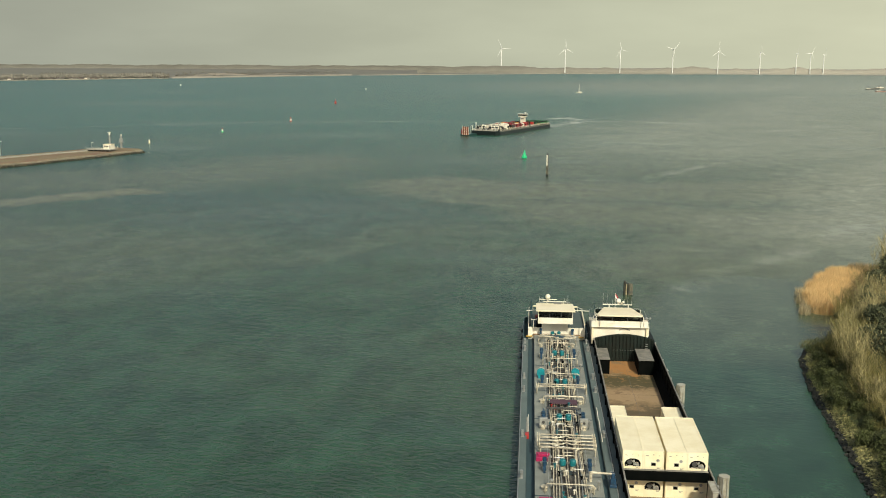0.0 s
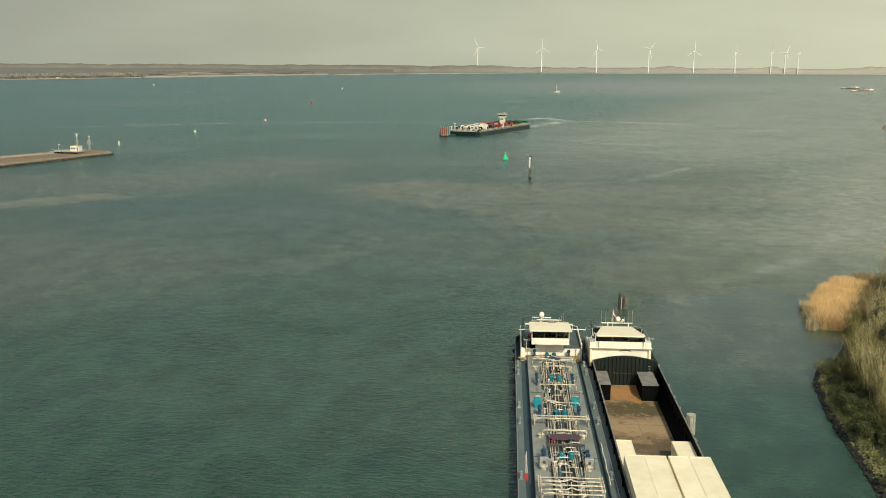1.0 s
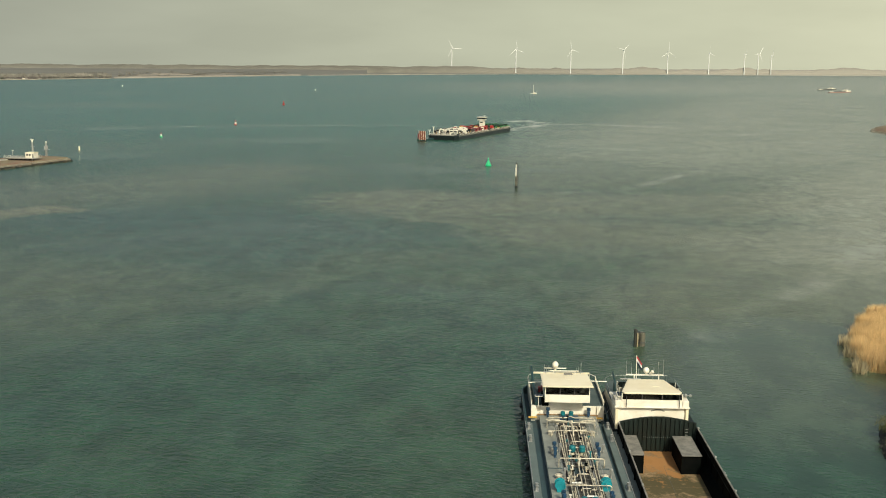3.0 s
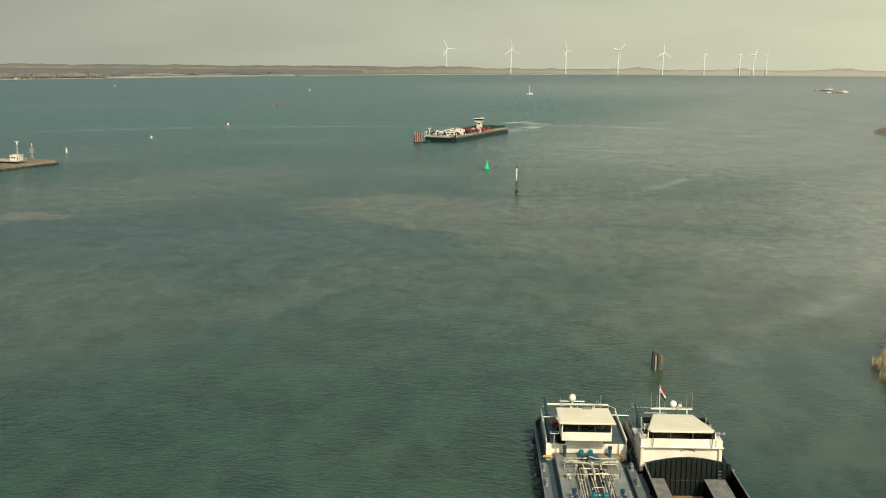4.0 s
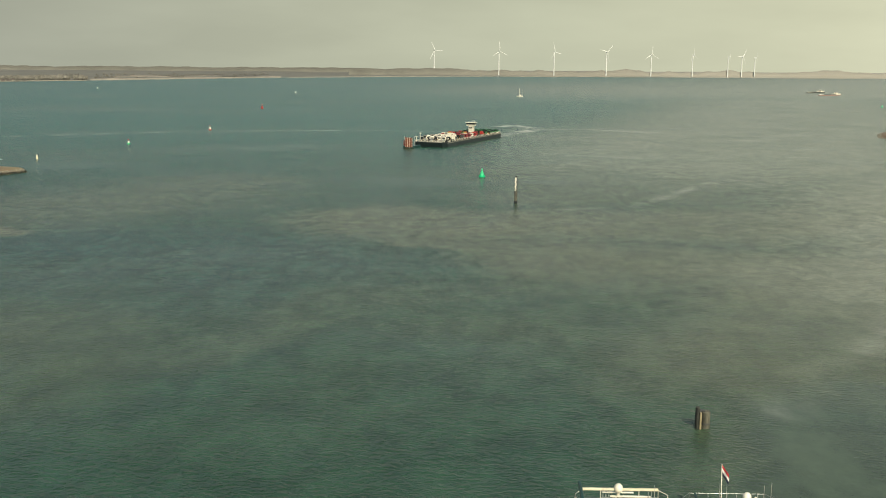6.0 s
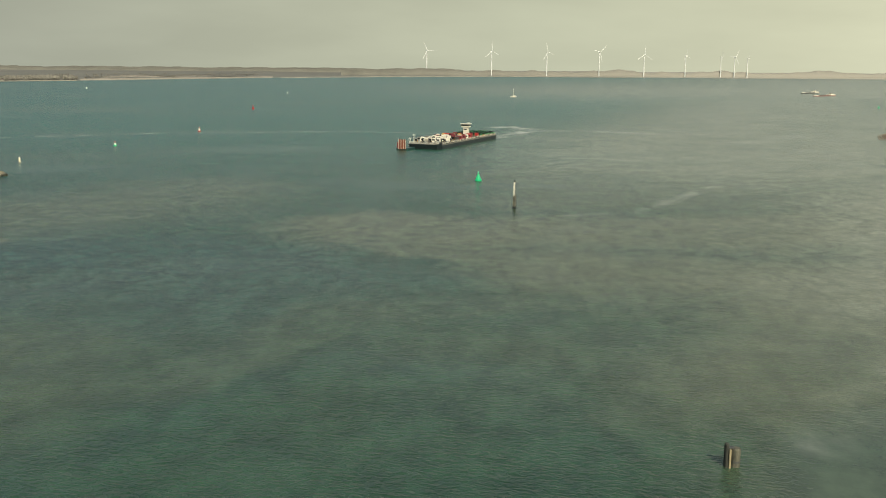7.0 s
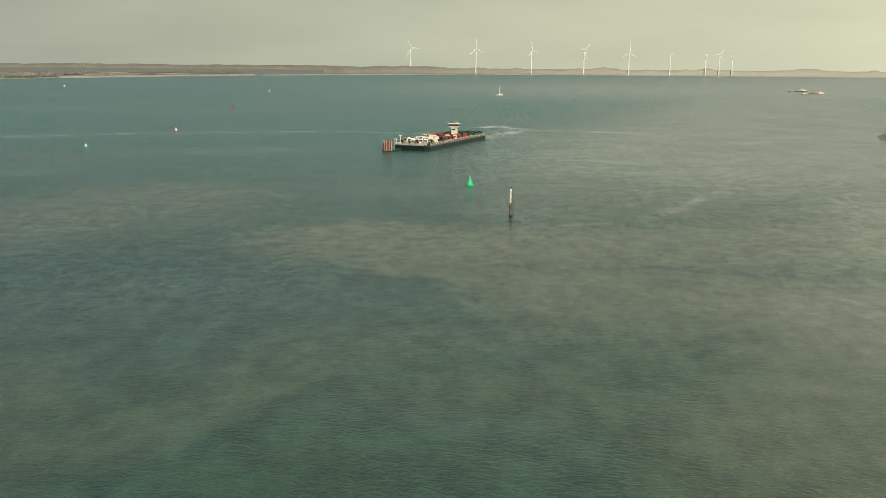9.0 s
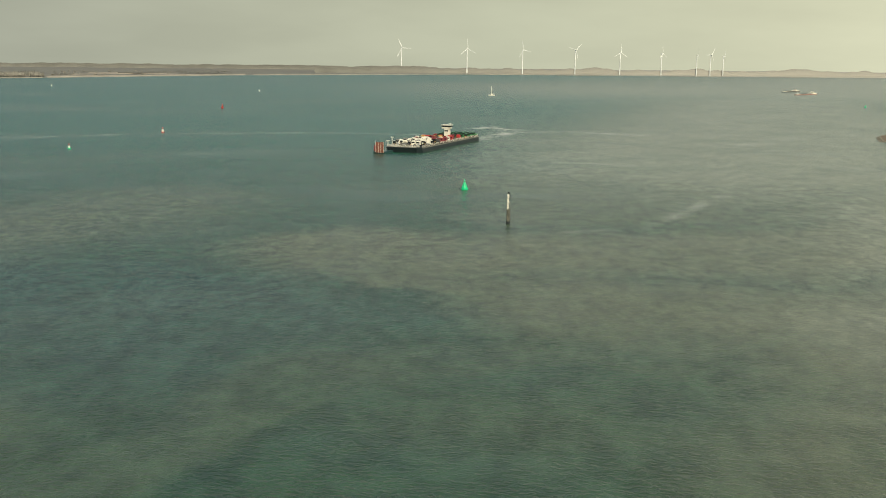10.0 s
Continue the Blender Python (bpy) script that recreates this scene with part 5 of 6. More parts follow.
def fan_kind(c, unit, kind):
    W = 2.438
    if kind == "fan":
        part("fan_recess", B().slab([(0.28, 0.95), (2.12, 0.95), (2.16, 1.35), (1.95, 1.72), (1.5, 1.92), (0.92, 1.92), (0.48, 1.72), (0.26, 1.35)], -0.012, -0.002), BLACK, unit)
        part("condenser_fan", B().tube([(0.85, -0.012, 1.45), (0.85, -0.05, 1.45)], 0.3, 14), DARKSTEEL, unit)
        part("compressor", B().ball(1.4, -0.1, 1.25, 0.16, 8).box(1.55, 1.95, -0.1, -0.012, 1.02, 1.3).box(1.2, 1.45, -0.08, -0.012, 1.5, 1.75), STEEL, unit)
        part("pipework", B().tube([(0.4, -0.05, 1.1), (0.75, -0.06, 1.03), (1.2, -0.06, 1.06), (1.6, -0.06, 1.5), (1.85, -0.05, 1.45)], 0.03, 5).tube([(1.0, -0.05, 1.8), (1.3, -0.05, 1.4), (1.9, -0.05, 1.38)], 0.025, 5), PIPE, unit)
    else:
        part("control_window", B().box(0.98, 1.42, -0.012, -0.002, 1.08, 1.42), BLACK, unit)
        part("window_frame", B().box(0.9, 1.5, -0.02, -0.002, 1.42, 1.5).box(0.9, 0.98, -0.02, -0.002, 1.05, 1.42).box(1.42, 1.5, -0.02, -0.002, 1.05, 1.42), BOXTOP, unit)
        part("fan_grille", B().tube([(1.72, -0.002, 1.75), (1.72, -0.03, 1.75)], 0.2, 12), STEEL, unit)
        part("access_panel", B().box(0.25, 0.8, -0.02, -0.002, 0.95, 1.75, 0.005), REEFER, unit)
    part("caption_bars", B().box(0.3, 0.62, -0.012, -0.002, 2.3, 2.36).box(1.62, 2.1, -0.012, -0.002, 0.82, 0.87).box(1.62, 1.95, -0.012, -0.002, 0.72, 0.77), BOXTOP, unit)
    part("vent_spot", B().box(1.14, 1.26, -0.014, -0.002, 2.44, 2.52).box(1.84, 1.92, -0.014, -0.002, 2.34, 2.4), DARKSTEEL, unit)


fan, unit = reefer()
fan_kind(fan, unit, "fan")
plain, unit = reefer()
fan_kind(plain, unit, "plain")
COLUMNS = (11.03, 13.48, 16.18, 18.63)
fan.matrix_world = pose(COLUMNS[0], 112.3, FORE + 2.896)
plain.matrix_world = pose(COLUMNS[1], 112.3, FORE + 2.896)
bpy.context.view_layer.update()
for col, tier, y, kind in ((2, 1, 112.3, plain), (3, 1, 112.3, fan), (0, 0, 112.3, plain), (1, 0, 112.3, fan), (2, 0, 112.3, plain), (3, 0, 112.3, plain), (0, 0, 124.65, plain), (3, 0, 124.65, fan)):
    copy_thing(kind, pose(COLUMNS[col], y, FORE + 2.896 * tier))


# ---- mooring piles beside the ships ----
def dolphin(x, y, h, r, label):
    t = thing("mooring_dolphin", label, "mooring pile", x, y, 0, group="steel mooring dolphins")
    part("post", B().lathe(0, 0, [(r, -3), (r, h - 0.1), (r * 0.96, h)], 16), PILESTEEL, t, smooth=False)
    part("cap", B().lathe(0, 0, [(r * 1.04, h), (r * 1.04, h + 0.1), (r * 0.2, h + 0.16)], 16), CONCRETE, t)
    part("fender_strip", B().box(-r - 0.16, -r + 0.05, -0.2, 0.2, -0.5, h - 0.1), PILE, t)
    part("ladder", B().tube([(-0.25, -r - 0.1, -0.4), (-0.25, -r - 0.1, h)], 0.035, 5).tube([(0.25, -r - 0.1, -0.4), (0.25, -r - 0.1, h)], 0.035, 5), STEEL, t)


dolphin(22.6, 145.2, 2.75, 0.62, "grey steel mooring dolphin beside the cargo ship")
dolphin(22.75, 110.9, 2.75, 0.62, "grey steel mooring dolphin beside the cargo ship")
pair = thing("mooring_dolphin", "pair of weathered timber mooring piles in the water", "mooring pile", 21.15, 217.6, 0)
part("post", B().lathe(0.62, 0.1, [(0.62, -3), (0.6, 2.3), (0.5, 2.5)], 14), PILE, pair, "thick rusty steel pile")
part("post", B().lathe(-0.5, 0.35, [(0.34, -3), (0.33, 2.85), (0.2, 3.05)], 9), TARPILE, pair, "dark timber pile")
part("post", B().lathe(-0.62, -0.3, [(0.26, -3), (0.25, 2.9), (0.16, 3.1)], 9), TARPILE, pair)
part("fender_beam", B().box(-0.4, -0.14, -0.72, -0.4, -0.6, 2.5, 0.05), FRINGE, pair, "pale upright fender beam")
part("top_plate", B().box(-0.75, 0.35, -0.3, 0.5, 2.5, 2.62, 0.04), DARKSTEEL, pair)
part("iron_band", B().lathe(0.62, 0.1, [(0.65, 0.55), (0.65, 0.85)], 14), DARKSTEEL, pair)


# ---- beacon post and buoys ----
post = thing("beacon_post", "dark post in the water with white gauge boards and lamp", "beacon", 6.7, 453.2, 0)
part("post", B().lathe(0, 0, [(0.58, -3), (0.56, 1.0), (0.52, 4.4), (0.42, 4.6)], 12), PILE, post, "grey-brown weathered base")
part("wet_foot", B().lathe(0, 0, [(0.62, -1), (0.6, 0.7), (0.57, 0.8)], 12), HULLBLACK, post, "dark wet foot")
part("shaft", B().lathe(0, 0, [(0.3, 4.6), (0.26, 9.6)], 8), DARKSTEEL, post)
rnd = random.Random(4)
for k in range(11):
    z = 4.7 + k * 0.44 + 0.12 * rnd.random()
    x = rnd.uniform(-0.5, -0.25)
    part("gauge_board", B().box(x, x + rnd.uniform(0.4, 0.65), -0.34, -0.26, z, z + rnd.uniform(0.26, 0.38)), WHITE, post, "white gauge board")
part("ladder", B().tube([(0.5, -0.2, 0.5), (0.5, -0.2, 9.2)], 0.06, 5).tube([(0.85, -0.2, 0.5), (0.85, -0.2, 9.2)], 0.06, 5), DARKSTEEL, post)
part("lamp", B().lathe(0, 0, [(0.36, 9.6), (0.36, 9.7), (0.2, 9.75), (0.22, 10.1), (0.1, 10.25)], 10), BLACK, post)


def buoy(x, y, mat, kind, s, label):
    t = thing("buoy", label, "buoy", x, y, 0)
    if kind == "cone":
        part("float", B().lathe(0, 0, [(1.3 * s, -0.6), (1.6 * s, -0.1), (1.6 * s, 0.55 * s), (1.45 * s, 0.7 * s)], 16), mat, t)
        cage = part("tower", B().lathe(0, 0, [(1.25 * s, 0.7 * s), (0.75 * s, 1.9 * s), (0.35 * s, 3.1 * s)], 10), mat, t)
        for k in range(4):
            w = k * math.pi / 2 + 0.4
            part("strut", B().tube([(1.3 * s * math.cos(w), 1.3 * s * math.sin(w), 0.7 * s), (0.34 * s * math.cos(w), 0.34 * s * math.sin(w), 3.1 * s)], 0.07 * s, 5), mat, cage)
        part("top_mark", B().lathe(0, 0, [(0.12 * s, 3.1 * s), (0.12 * s, 3.5 * s), (0.4 * s, 3.55 * s), (0.05 * s, 4.3 * s)], 10), mat, t)
    elif kind == "spar":
        part("float", B().lathe(0, 0, [(0.6 * s, -0.5), (0.62 * s, 0.35), (0.52 * s, 0.5)], 12), mat, t)
        part("body", B().lathe(0, 0, [(0.5 * s, 0.5), (0.5 * s, 2.3 * s), (0.45 * s, 2.4 * s)], 12), CREAM, t)
        part("band", B().lathe(0, 0, [(0.46 * s, 2.4 * s), (0.46 * s, 2.75 * s), (0.4 * s, 2.8 * s)], 12), WHITE, t)
        part("lamp", B().lathe(0, 0, [(0.12 * s, 2.8 * s), (0.15 * s, 3.4 * s), (0.05 * s, 3.5 * s)], 8), STEEL, t)
    else:
        part("float", B().lathe(0, 0, [(1.2 * s, -0.5), (1.35 * s, 0.6 * s), (1.1 * s, 0.8 * s)], 14), mat, t)
        part("body", B().lathe(0, 0, [(0.8 * s, 0.8 * s), (0.8 * s, 2.3 * s), (0.3 * s, 2.5 * s)], 12), mat if kind == "can" else WHITE, t)
        part("mast", B().lathe(0, 0, [(0.1 * s, 2.5 * s), (0.1 * s, 3.3 * s), (0.38 * s, 3.35 * s), (0.38 * s, 4.1 * s)], 8), REDPAINT, t)
    return t


buoy(-4.2, 541, GREENPAINT, "cone", 0.94, "bright green conical buoy with a pointed top mark")
buoy(-236.6, 607, CREAM, "spar", 0.8, "cream-white spar buoy with a short lamp")
buoy(-222.6, 712, GREENPAINT, "topmark", 0.72, "white buoy with a green foot and red top mark")
buoy(-205.5, 850, REDPAINT, "red", 0.85, "red buoy with a white lamp mast")
buoy(-240, 1228, REDPAINT, "can", 1.1, "red can buoy far out on the water")
buoy(-301, 1833, WHITE, "spar", 0.9, "small pale buoy far out")
buoy(-715, 2030, WHITE, "spar", 1.0, "small white buoy far out")
buoy(524, 1400, GREENPAINT, "cone", 0.8, "pale green conical buoy far out")

# ---- harbour light station on the mole ----
st = thing("harbour_station", "small white harbour station on a dark piled platform on the mole", "station", -229.3, 529.5, 0, turn=-8)
part("platform", B().box(-13, 3.2, -4.0, 3.5, 2.75, 3.1, 0.05), CONCRETE, st)
# black sheet standing in for the shade under the platform
part("shade_sheet", B().box(-12.6, 2.9, -3.7, -3.5, 1.0, 2.75), BLACK, st, "black sheet for the shade among the piles")
for k in range(7):
    part("post", B().lathe(-12 + k * 2.4, -3.8, [(0.22, -1.5), (0.22, 2.75)], 8), DARKSTEEL, st)
hs = part("house", B().box(-2.4, 2.2, -1.8, 2.0, 3.1, 5.5), WHITE, st, "white cabin")
part("roof", B().box(-2.6, 2.4, -2.0, 2.2, 5.5, 5.75, 0.05), CREAM, hs)
for x in (-1.9, -0.5):
    part("window", B().box(x, x + 0.9, -1.83, -1.79, 4.1, 5.0), SHADEGLASS, hs)
part("door", B().box(1.2, 1.95, -1.83, -1.79, 3.15, 5.1), BOXTOP, hs)
rail("railing", st, [(-12.8, -3.8, 3.1), (3.0, -3.8, 3.1), (3.0, 3.3, 3.1)], 1.1, 1.8)
tower = part("light_tower", B().lathe(0.4, 0.3, [(0.5, 5.75), (0.36, 10.6)], 10), STEEL, st, "grey light tower")
part("gallery", B().lathe(0.4, 0.3, [(0.9, 8.4), (0.95, 8.5)], 14), STEEL, tower)
part("lantern", B().lathe(0.4, 0.3, [(0.4, 10.6), (0.4, 11.3), (0.5, 11.35), (0.15, 11.7)], 12), WHITE, tower)
part("radar_bar", B().box(-0.7, 1.5, 0.2, 0.45, 11.9, 12.15, 0.03).tube([(0.4, 0.3, 11.6), (0.4, 0.3, 12)], 0.1, 6), WHITE, tower)
m2 = thing("signal_mast", "grey lattice signal mast with a small platform on the mole", "mast", -231.2, 551.0, 1.85)
m2.scale = (1.15, 1.15, 0.82)
part("leg", B().tube([(-0.5, -0.5, 0), (-0.2, -0.2, 8.4)], 0.1, 5), STEEL, m2)
part("leg", B().tube([(0.5, -0.5, 0), (0.2, -0.2, 8.4)], 0.1, 5), STEEL, m2)
part("leg", B().tube([(0, 0.6, 0), (0, 0.2, 8.4)], 0.1, 5), STEEL, m2)
part("platform", B().box(-1.3, 1.3, -1.0, 1.0, 3.8, 4.0), STEEL, m2)
part("signal_board", B().box(-0.9, 0.9, -0.45, -0.3, 4.4, 6.4), STEEL, m2)
part("column", B().lathe(0, 0, [(0.42, 0), (0.36, 4.0), (0.3, 8.4)], 10), STEEL, m2)
part("lamp", B().lathe(0, 0, [(0.3, 8.4), (0.3, 9.0), (0.05, 9.3)], 8), WHITE, m2)
for x, y, h in ((-237.9, 527.2, 4.7), (-265.6, 482.6, 8.2)):
    lp = thing("lamp_post", "slim pale lamp post on the mole", "lamp post", x, y, 1.85, group="lamp posts on the mole")
    part("pole", B().tube([(0, 0, 0), (0, 0, h)], 0.14, 6, 0.09), STEEL, lp)
    part("lamp_head", B().box(-0.2, 0.9, -0.15, 0.15, h, h + 0.2, 0.03), WHITE, lp)
tagged(part("quay_wall", B().prism([(-345, 276), (-343, 275), (-266, 478), (-240, 526.5), (-241.5, 528), (-268, 479)], 1.85, 2.5), CONCRETE), "pale concrete wall along the mole's crest", "wall", kind="structure")

# ---- wind turbines beyond the far shore ----
def turbine(x, y, base, hub, blade, spin, face):
    t = thing("wind_turbine", "white three-bladed wind turbine on the far shore", "wind turbine", x, y, base, group="row of wind turbines")
    part("tower", B().lathe(0, 0, [(2.6, -3), (2.3, hub * 0.3), (1.7, hub)], 12), TURBINE, t, smooth=False)
    nac = part("nacelle", B().box(-1.5, 1.5, -4.5, 4.5, hub, hub + 3.2, 0.4), TURBINE, t)
    nac.rotation_euler = (0, 0, radians(face))
    hubp = part("hub", B().tube([(0, -5.5, hub + 2.1), (0, -7.2, hub + 2.1), (0, -8.4, hub + 2.1)], 1.5, 10, 0.5), TURBINE, nac)
    for k in range(3):
        w = radians(spin + 120 * k)
        c, s = math.cos(w), math.sin(w)
        v, f = [], []
        for i in range(7):
            u = i / 6
            r, ch = 1 + blade * u, (2.6 if i == 0 else 3.2 - 2.4 * u)
            for dx, dy in ((-ch * 0.3, 0.0), (0, -0.5 * (1 - u) - 0.12), (ch * 0.7, 0.1), (0, 0.5 * (1 - u) + 0.12)):
                v.append((s * r + c * dx, -6.8 + dy, hub + 2.1 + c * r - s * dx))
        for i in range(6):
            for j in range(4):
                f.append((i * 4 + j, i * 4 + (j + 1) % 4, i * 4 + 4 + (j + 1) % 4, i * 4 + 4 + j))
        f += [(3, 2, 1, 0), (24, 25, 26, 27)]
        part("blade", B().add(v, f), TURBINE, hubp)


# the first stands inland, the others on the shore
TURBINES = ((-150, 4850, 20, 92, 46, -28, 30), (142.0, 4619.5, 3, 104.6, 42.4, -5, 28), (386.8, 4644, 3, 102.1, 42.3, -18, 40), (621.1, 4667.5, 3, 103.3, 42.7, 45, 30),
            (822.0, 4679.5, 3, 95.7, 42.7, 0, 25), (1007.0, 4686.5, 3, 92.8, 39.1, -10, 50), (1165.9, 4691.5, 3, 88.1, 35.1, 3, 70), (1227.3, 4693.5, 3, 88.1, 35.1, 30, 30), (1285.5, 4695.5, 3, 84.0, 33.0, 20, 70))
for row in TURBINES:
    turbine(*row)

# ---- the deck barge under way ----
barge = thing("deck_barge", "wide dark-hulled deck barge loaded with vehicles", "barge", -23.5, 703.5, 0, turn=-21)
# local: x across (towards its port side is negative), y from the bow aft
BW, BL = 22.0, 104.0
part("hull", B().prism([(-BW, 5), (-BW + 2.5, 1), (-2.5, 1), (0, 5), (0, BL), (-BW, BL)], -1.5, 2.9, [(-BW, 2), (-BW + 2.0, -1), (-2.0, -1), (0, 2), (0, BL), (-BW, BL)]), BARGEHULL, barge, "dark grey steel hull")
part("deck", B().box(-BW + 0.2, -0.2, 3, BL - 0.2, 2.9, 3.05), HULLBLACK, barge, "dark steel deck")
part("rub_rail", B().box(-0.02, 0.18, 3, BL, 2.45, 2.95).box(-BW - 0.18, -BW + 0.02, 3, BL, 2.7, 2.95), BOXTOP, barge)
rail("side_rail", barge, [(-0.3, 4, 3.05), (-0.3, BL - 1, 3.05)], 1.1, 2.6, r=0.07)
for k in range(34):
    part("deck_bollard", B().lathe(-0.35, 6 + k * 2.9, [(0.2, 3.05), (0.16, 3.4), (0.24, 3.45), (0.24, 3.6)], 8), PIPE, barge)
rail("bow_rail", barge, [(-BW + 1, 1.5, 3.0), (-1.5, 1.5, 3.0)], 1.2, 4.0, r=0.09)
part("bow_deck", B().box(-BW + 3, -3, 0, 6, 3.0, 3.3), CONCRETE, barge)
tw = part("wheelhouse_tower", B().box(-12.4, -9.2, 78, 81.5, 3.05, 9.4, 0.2), WHITE, barge, "tall white wheelhouse tower")
part("lower_windows", B().box(-12.0, -9.6, 77.9, 77.99, 7.6, 8.4), SHADEGLASS, tw)
part("bridge", B().prism([(-13.6, 77.5), (-7.9, 77.5), (-8.3, 82), (-13.2, 82)], 9.4, 10.3), WHITE, tw, "white bridge with dark windows")
part("bridge_windows", B().prism([(-13.8, 77.3), (-7.7, 77.3), (-8.1, 82), (-13.4, 82)], 10.3, 11.4), SHADEGLASS, tw)
part("bridge_roof", B().prism([(-14.1, 77), (-7.4, 77), (-7.8, 82.4), (-13.7, 82.4)], 11.4, 11.8), WHITE, tw)
part("mast", B().tube([(-9, 80, 11.8), (-9, 80, 13.0)], 0.12, 6).box(-10.2, -8.2, 79.9, 80.1, 12.5, 12.65), WHITE, tw)
tw.location.y -= 6.5


def truck(x, y, cab, body, turn, label, long=7.0):
    t = thing("truck", label, "truck", group="vehicles on the deck barge")
    t.matrix_world = barge_m @ pose(x, y, 3.05, 0, 0, turn) @ Matrix.Scale(0.84, 4)
    part("cab", B().prism([(-1.25, -long / 2), (1.25, -long / 2), (1.25, -long / 2 + 2.2), (-1.25, -long / 2 + 2.2)], 0.9, 3.7, [(-1.2, -long / 2 + 0.35), (1.2, -long / 2 + 0.35), (1.2, -long / 2 + 2.2), (-1.2, -long / 2 + 2.2)]), cab, t)
    part("windscreen", B().box(-1.1, 1.1, -long / 2 + 0.06, -long / 2 + 0.14, 2.0, 3.0), SHADEGLASS, t)
    part("chassis", B().box(-1.1, 1.1, -long / 2 + 0.5, long / 2, 0.7, 1.0), DARKSTEEL, t)
    part("load_bed", B().box(-1.25, 1.25, -long / 2 + 2.5, long / 2, 1.0, 3.3 if body is not None else 1.5, 0.1), body or DARKSTEEL, t)
    for sx in (-1.05, 1.05):
        for sy in (-long / 2 + 1.2, long / 2 - 2.4, long / 2 - 1.2):
            part("wheel", B().tube([(sx - 0.18, sy, 0.5), (sx + 0.18, sy, 0.5)], 0.5, 10), RUBBER, t)


def tractor(x, y, mat, turn, label):
    t = thing("tractor", label, "tractor", group="vehicles on the deck barge")
    t.matrix_world = barge_m @ pose(x, y, 3.05, 0, 0, turn) @ Matrix.Scale(0.84, 4)
    part("bonnet", B().box(-0.5, 0.5, -2.2, -0.2, 1.0, 2.0, 0.1), mat, t)
    part("cab", B().box(-0.85, 0.85, -0.3, 1.3, 1.4, 3.0, 0.1), SHADEGLASS, t)
    part("cab_roof", B().box(-0.8, 0.8, -0.2, 1.2, 3.0, 3.15, 0.05), mat, t)
    for sx in (-1.0, 1.0):
        part("rear_wheel", B().tube([(sx - 0.28, 0.9, 0.95), (sx + 0.28, 0.9, 0.95)], 0.95, 12), RUBBER, t)
        part("rear_rim", B().tube([(sx - 0.3, 0.9, 0.95), (sx + 0.3, 0.9, 0.95)], 0.62, 10), YELLOW, t)
        part("front_wheel", B().tube([(sx - 0.2, -1.5, 0.6), (sx + 0.2, -1.5, 0.6)], 0.6, 10), RUBBER, t)


barge_m = pose(-23.5, 703.5, 0, 0, 0, -21)
TRACTORGREEN = material("tractor_green", (0.03, 0.17, 0.05), 0.4, scale=1.0)
rnd = random.Random(21)
for r in range(11):
    y = 10.5 + r * 5.7
    for c in range(7):
        x = -BW + 1.9 + c * 3.05 + rnd.uniform(-0.15, 0.15)
        if rnd.random() < 0.18 or (62 < y < 78 and -16.5 < x < -5.5):
            continue
        turn = rnd.choice((0, 180)) + rnd.uniform(-5, 5)
        k = rnd.random()
        if r < 4:
            if k < 0.3:
                tractor(x, y, WHITE, turn, "white tractor on the barge's deck")
            else:
                truck(x, y, rnd.choice((WHITE, WHITE, BOXTOP)), rnd.choice((None, None, STEEL, DARKSTEEL)), turn, "pale truck on the barge's deck", rnd.uniform(4.6, 5.3))
        elif r < 8:
            if k < 0.55:
                truck(x, y, rnd.choice((WHITE, DULLRED, WHITE)), rnd.choice((None, DULLRED, WHITE, DARKSTEEL)), turn, "small red and white truck on the barge's deck", rnd.uniform(4.4, 5.2))
            else:
                tractor(x, y, rnd.choice((DULLRED, WHITE, BLACK)), turn, "tractor with large wheels on the barge's deck")
        elif k < 0.6:
            truck(x, y, rnd.choice((DULLRED, REDPAINT)), rnd.choice((DULLRED, YELLOW, None)), turn, "red truck on the barge's deck", 4.9)
        else:
            tractor(x, y, rnd.choice((DULLRED, YELLOW, TRACTORGREEN)), turn, "tractor with large wheels on the barge's deck")
for r in range(10):
    for c in range(5):
        y = 77.5 + r * 2.75 + rnd.uniform(-0.15, 0.15)
        x = -BW + 2.4 + c * 4.3 + rnd.uniform(-0.3, 0.3)
        if y > 102.5 or rnd.random() < 0.14:
            continue
        tractor(x, y, TRACTORGREEN, rnd.choice((90, 87, 93, 270)), "green tractor with yellow rims on the barge's deck")
for x, y, h in ((-BW + 3, 4, 8.0), (-BW + 1.2, 2.2, 6.0)):
    part("bow_mast", B().tube([(x, y, 3.0), (x, y, h)], 0.18, 6).box(x - 0.9, x + 0.9, y - 0.15, y + 0.15, h, h + 0.3), WHITE, barge)
part("loading_arm", B().tube([(-BW + 4.5, 8, 3.3), (-BW + 6, 9, 6.6), (-BW + 10.5, 10, 5.2)], 0.45, 6), WHITE, barge, "white folded loading arm")
for k in range(9):
    part("winch", B().box(-BW + 2 + k * 2.1, -BW + 3.2 + k * 2.1, 2.6, 3.8, 3.3, 4.1 + 0.5 * (k % 3), 0.1), DARKSTEEL if k % 2 else STEEL, barge)
pn = thing("ramp_pontoon", "small pontoon with an upright rust-red loading ramp at the barge's bow", "pontoon")
pn.matrix_world = barge_m @ pose(-BW + 2.3, -9.6, 0)
part("float", B().box(-4.2, 3.4, -2, 9, -0.8, 1.2, 0.1), HULLGREEN, pn)
part("ramp", B().box(-2.4, 2.4, -2.6, -2.1, 0.5, 6.3, 0.05), material("rust_red_plate", (0.21, 0.065, 0.035), 0.75, other=(0.15, 0.05, 0.03), scale=2.0), pn, "upright rust-red ramp plate")
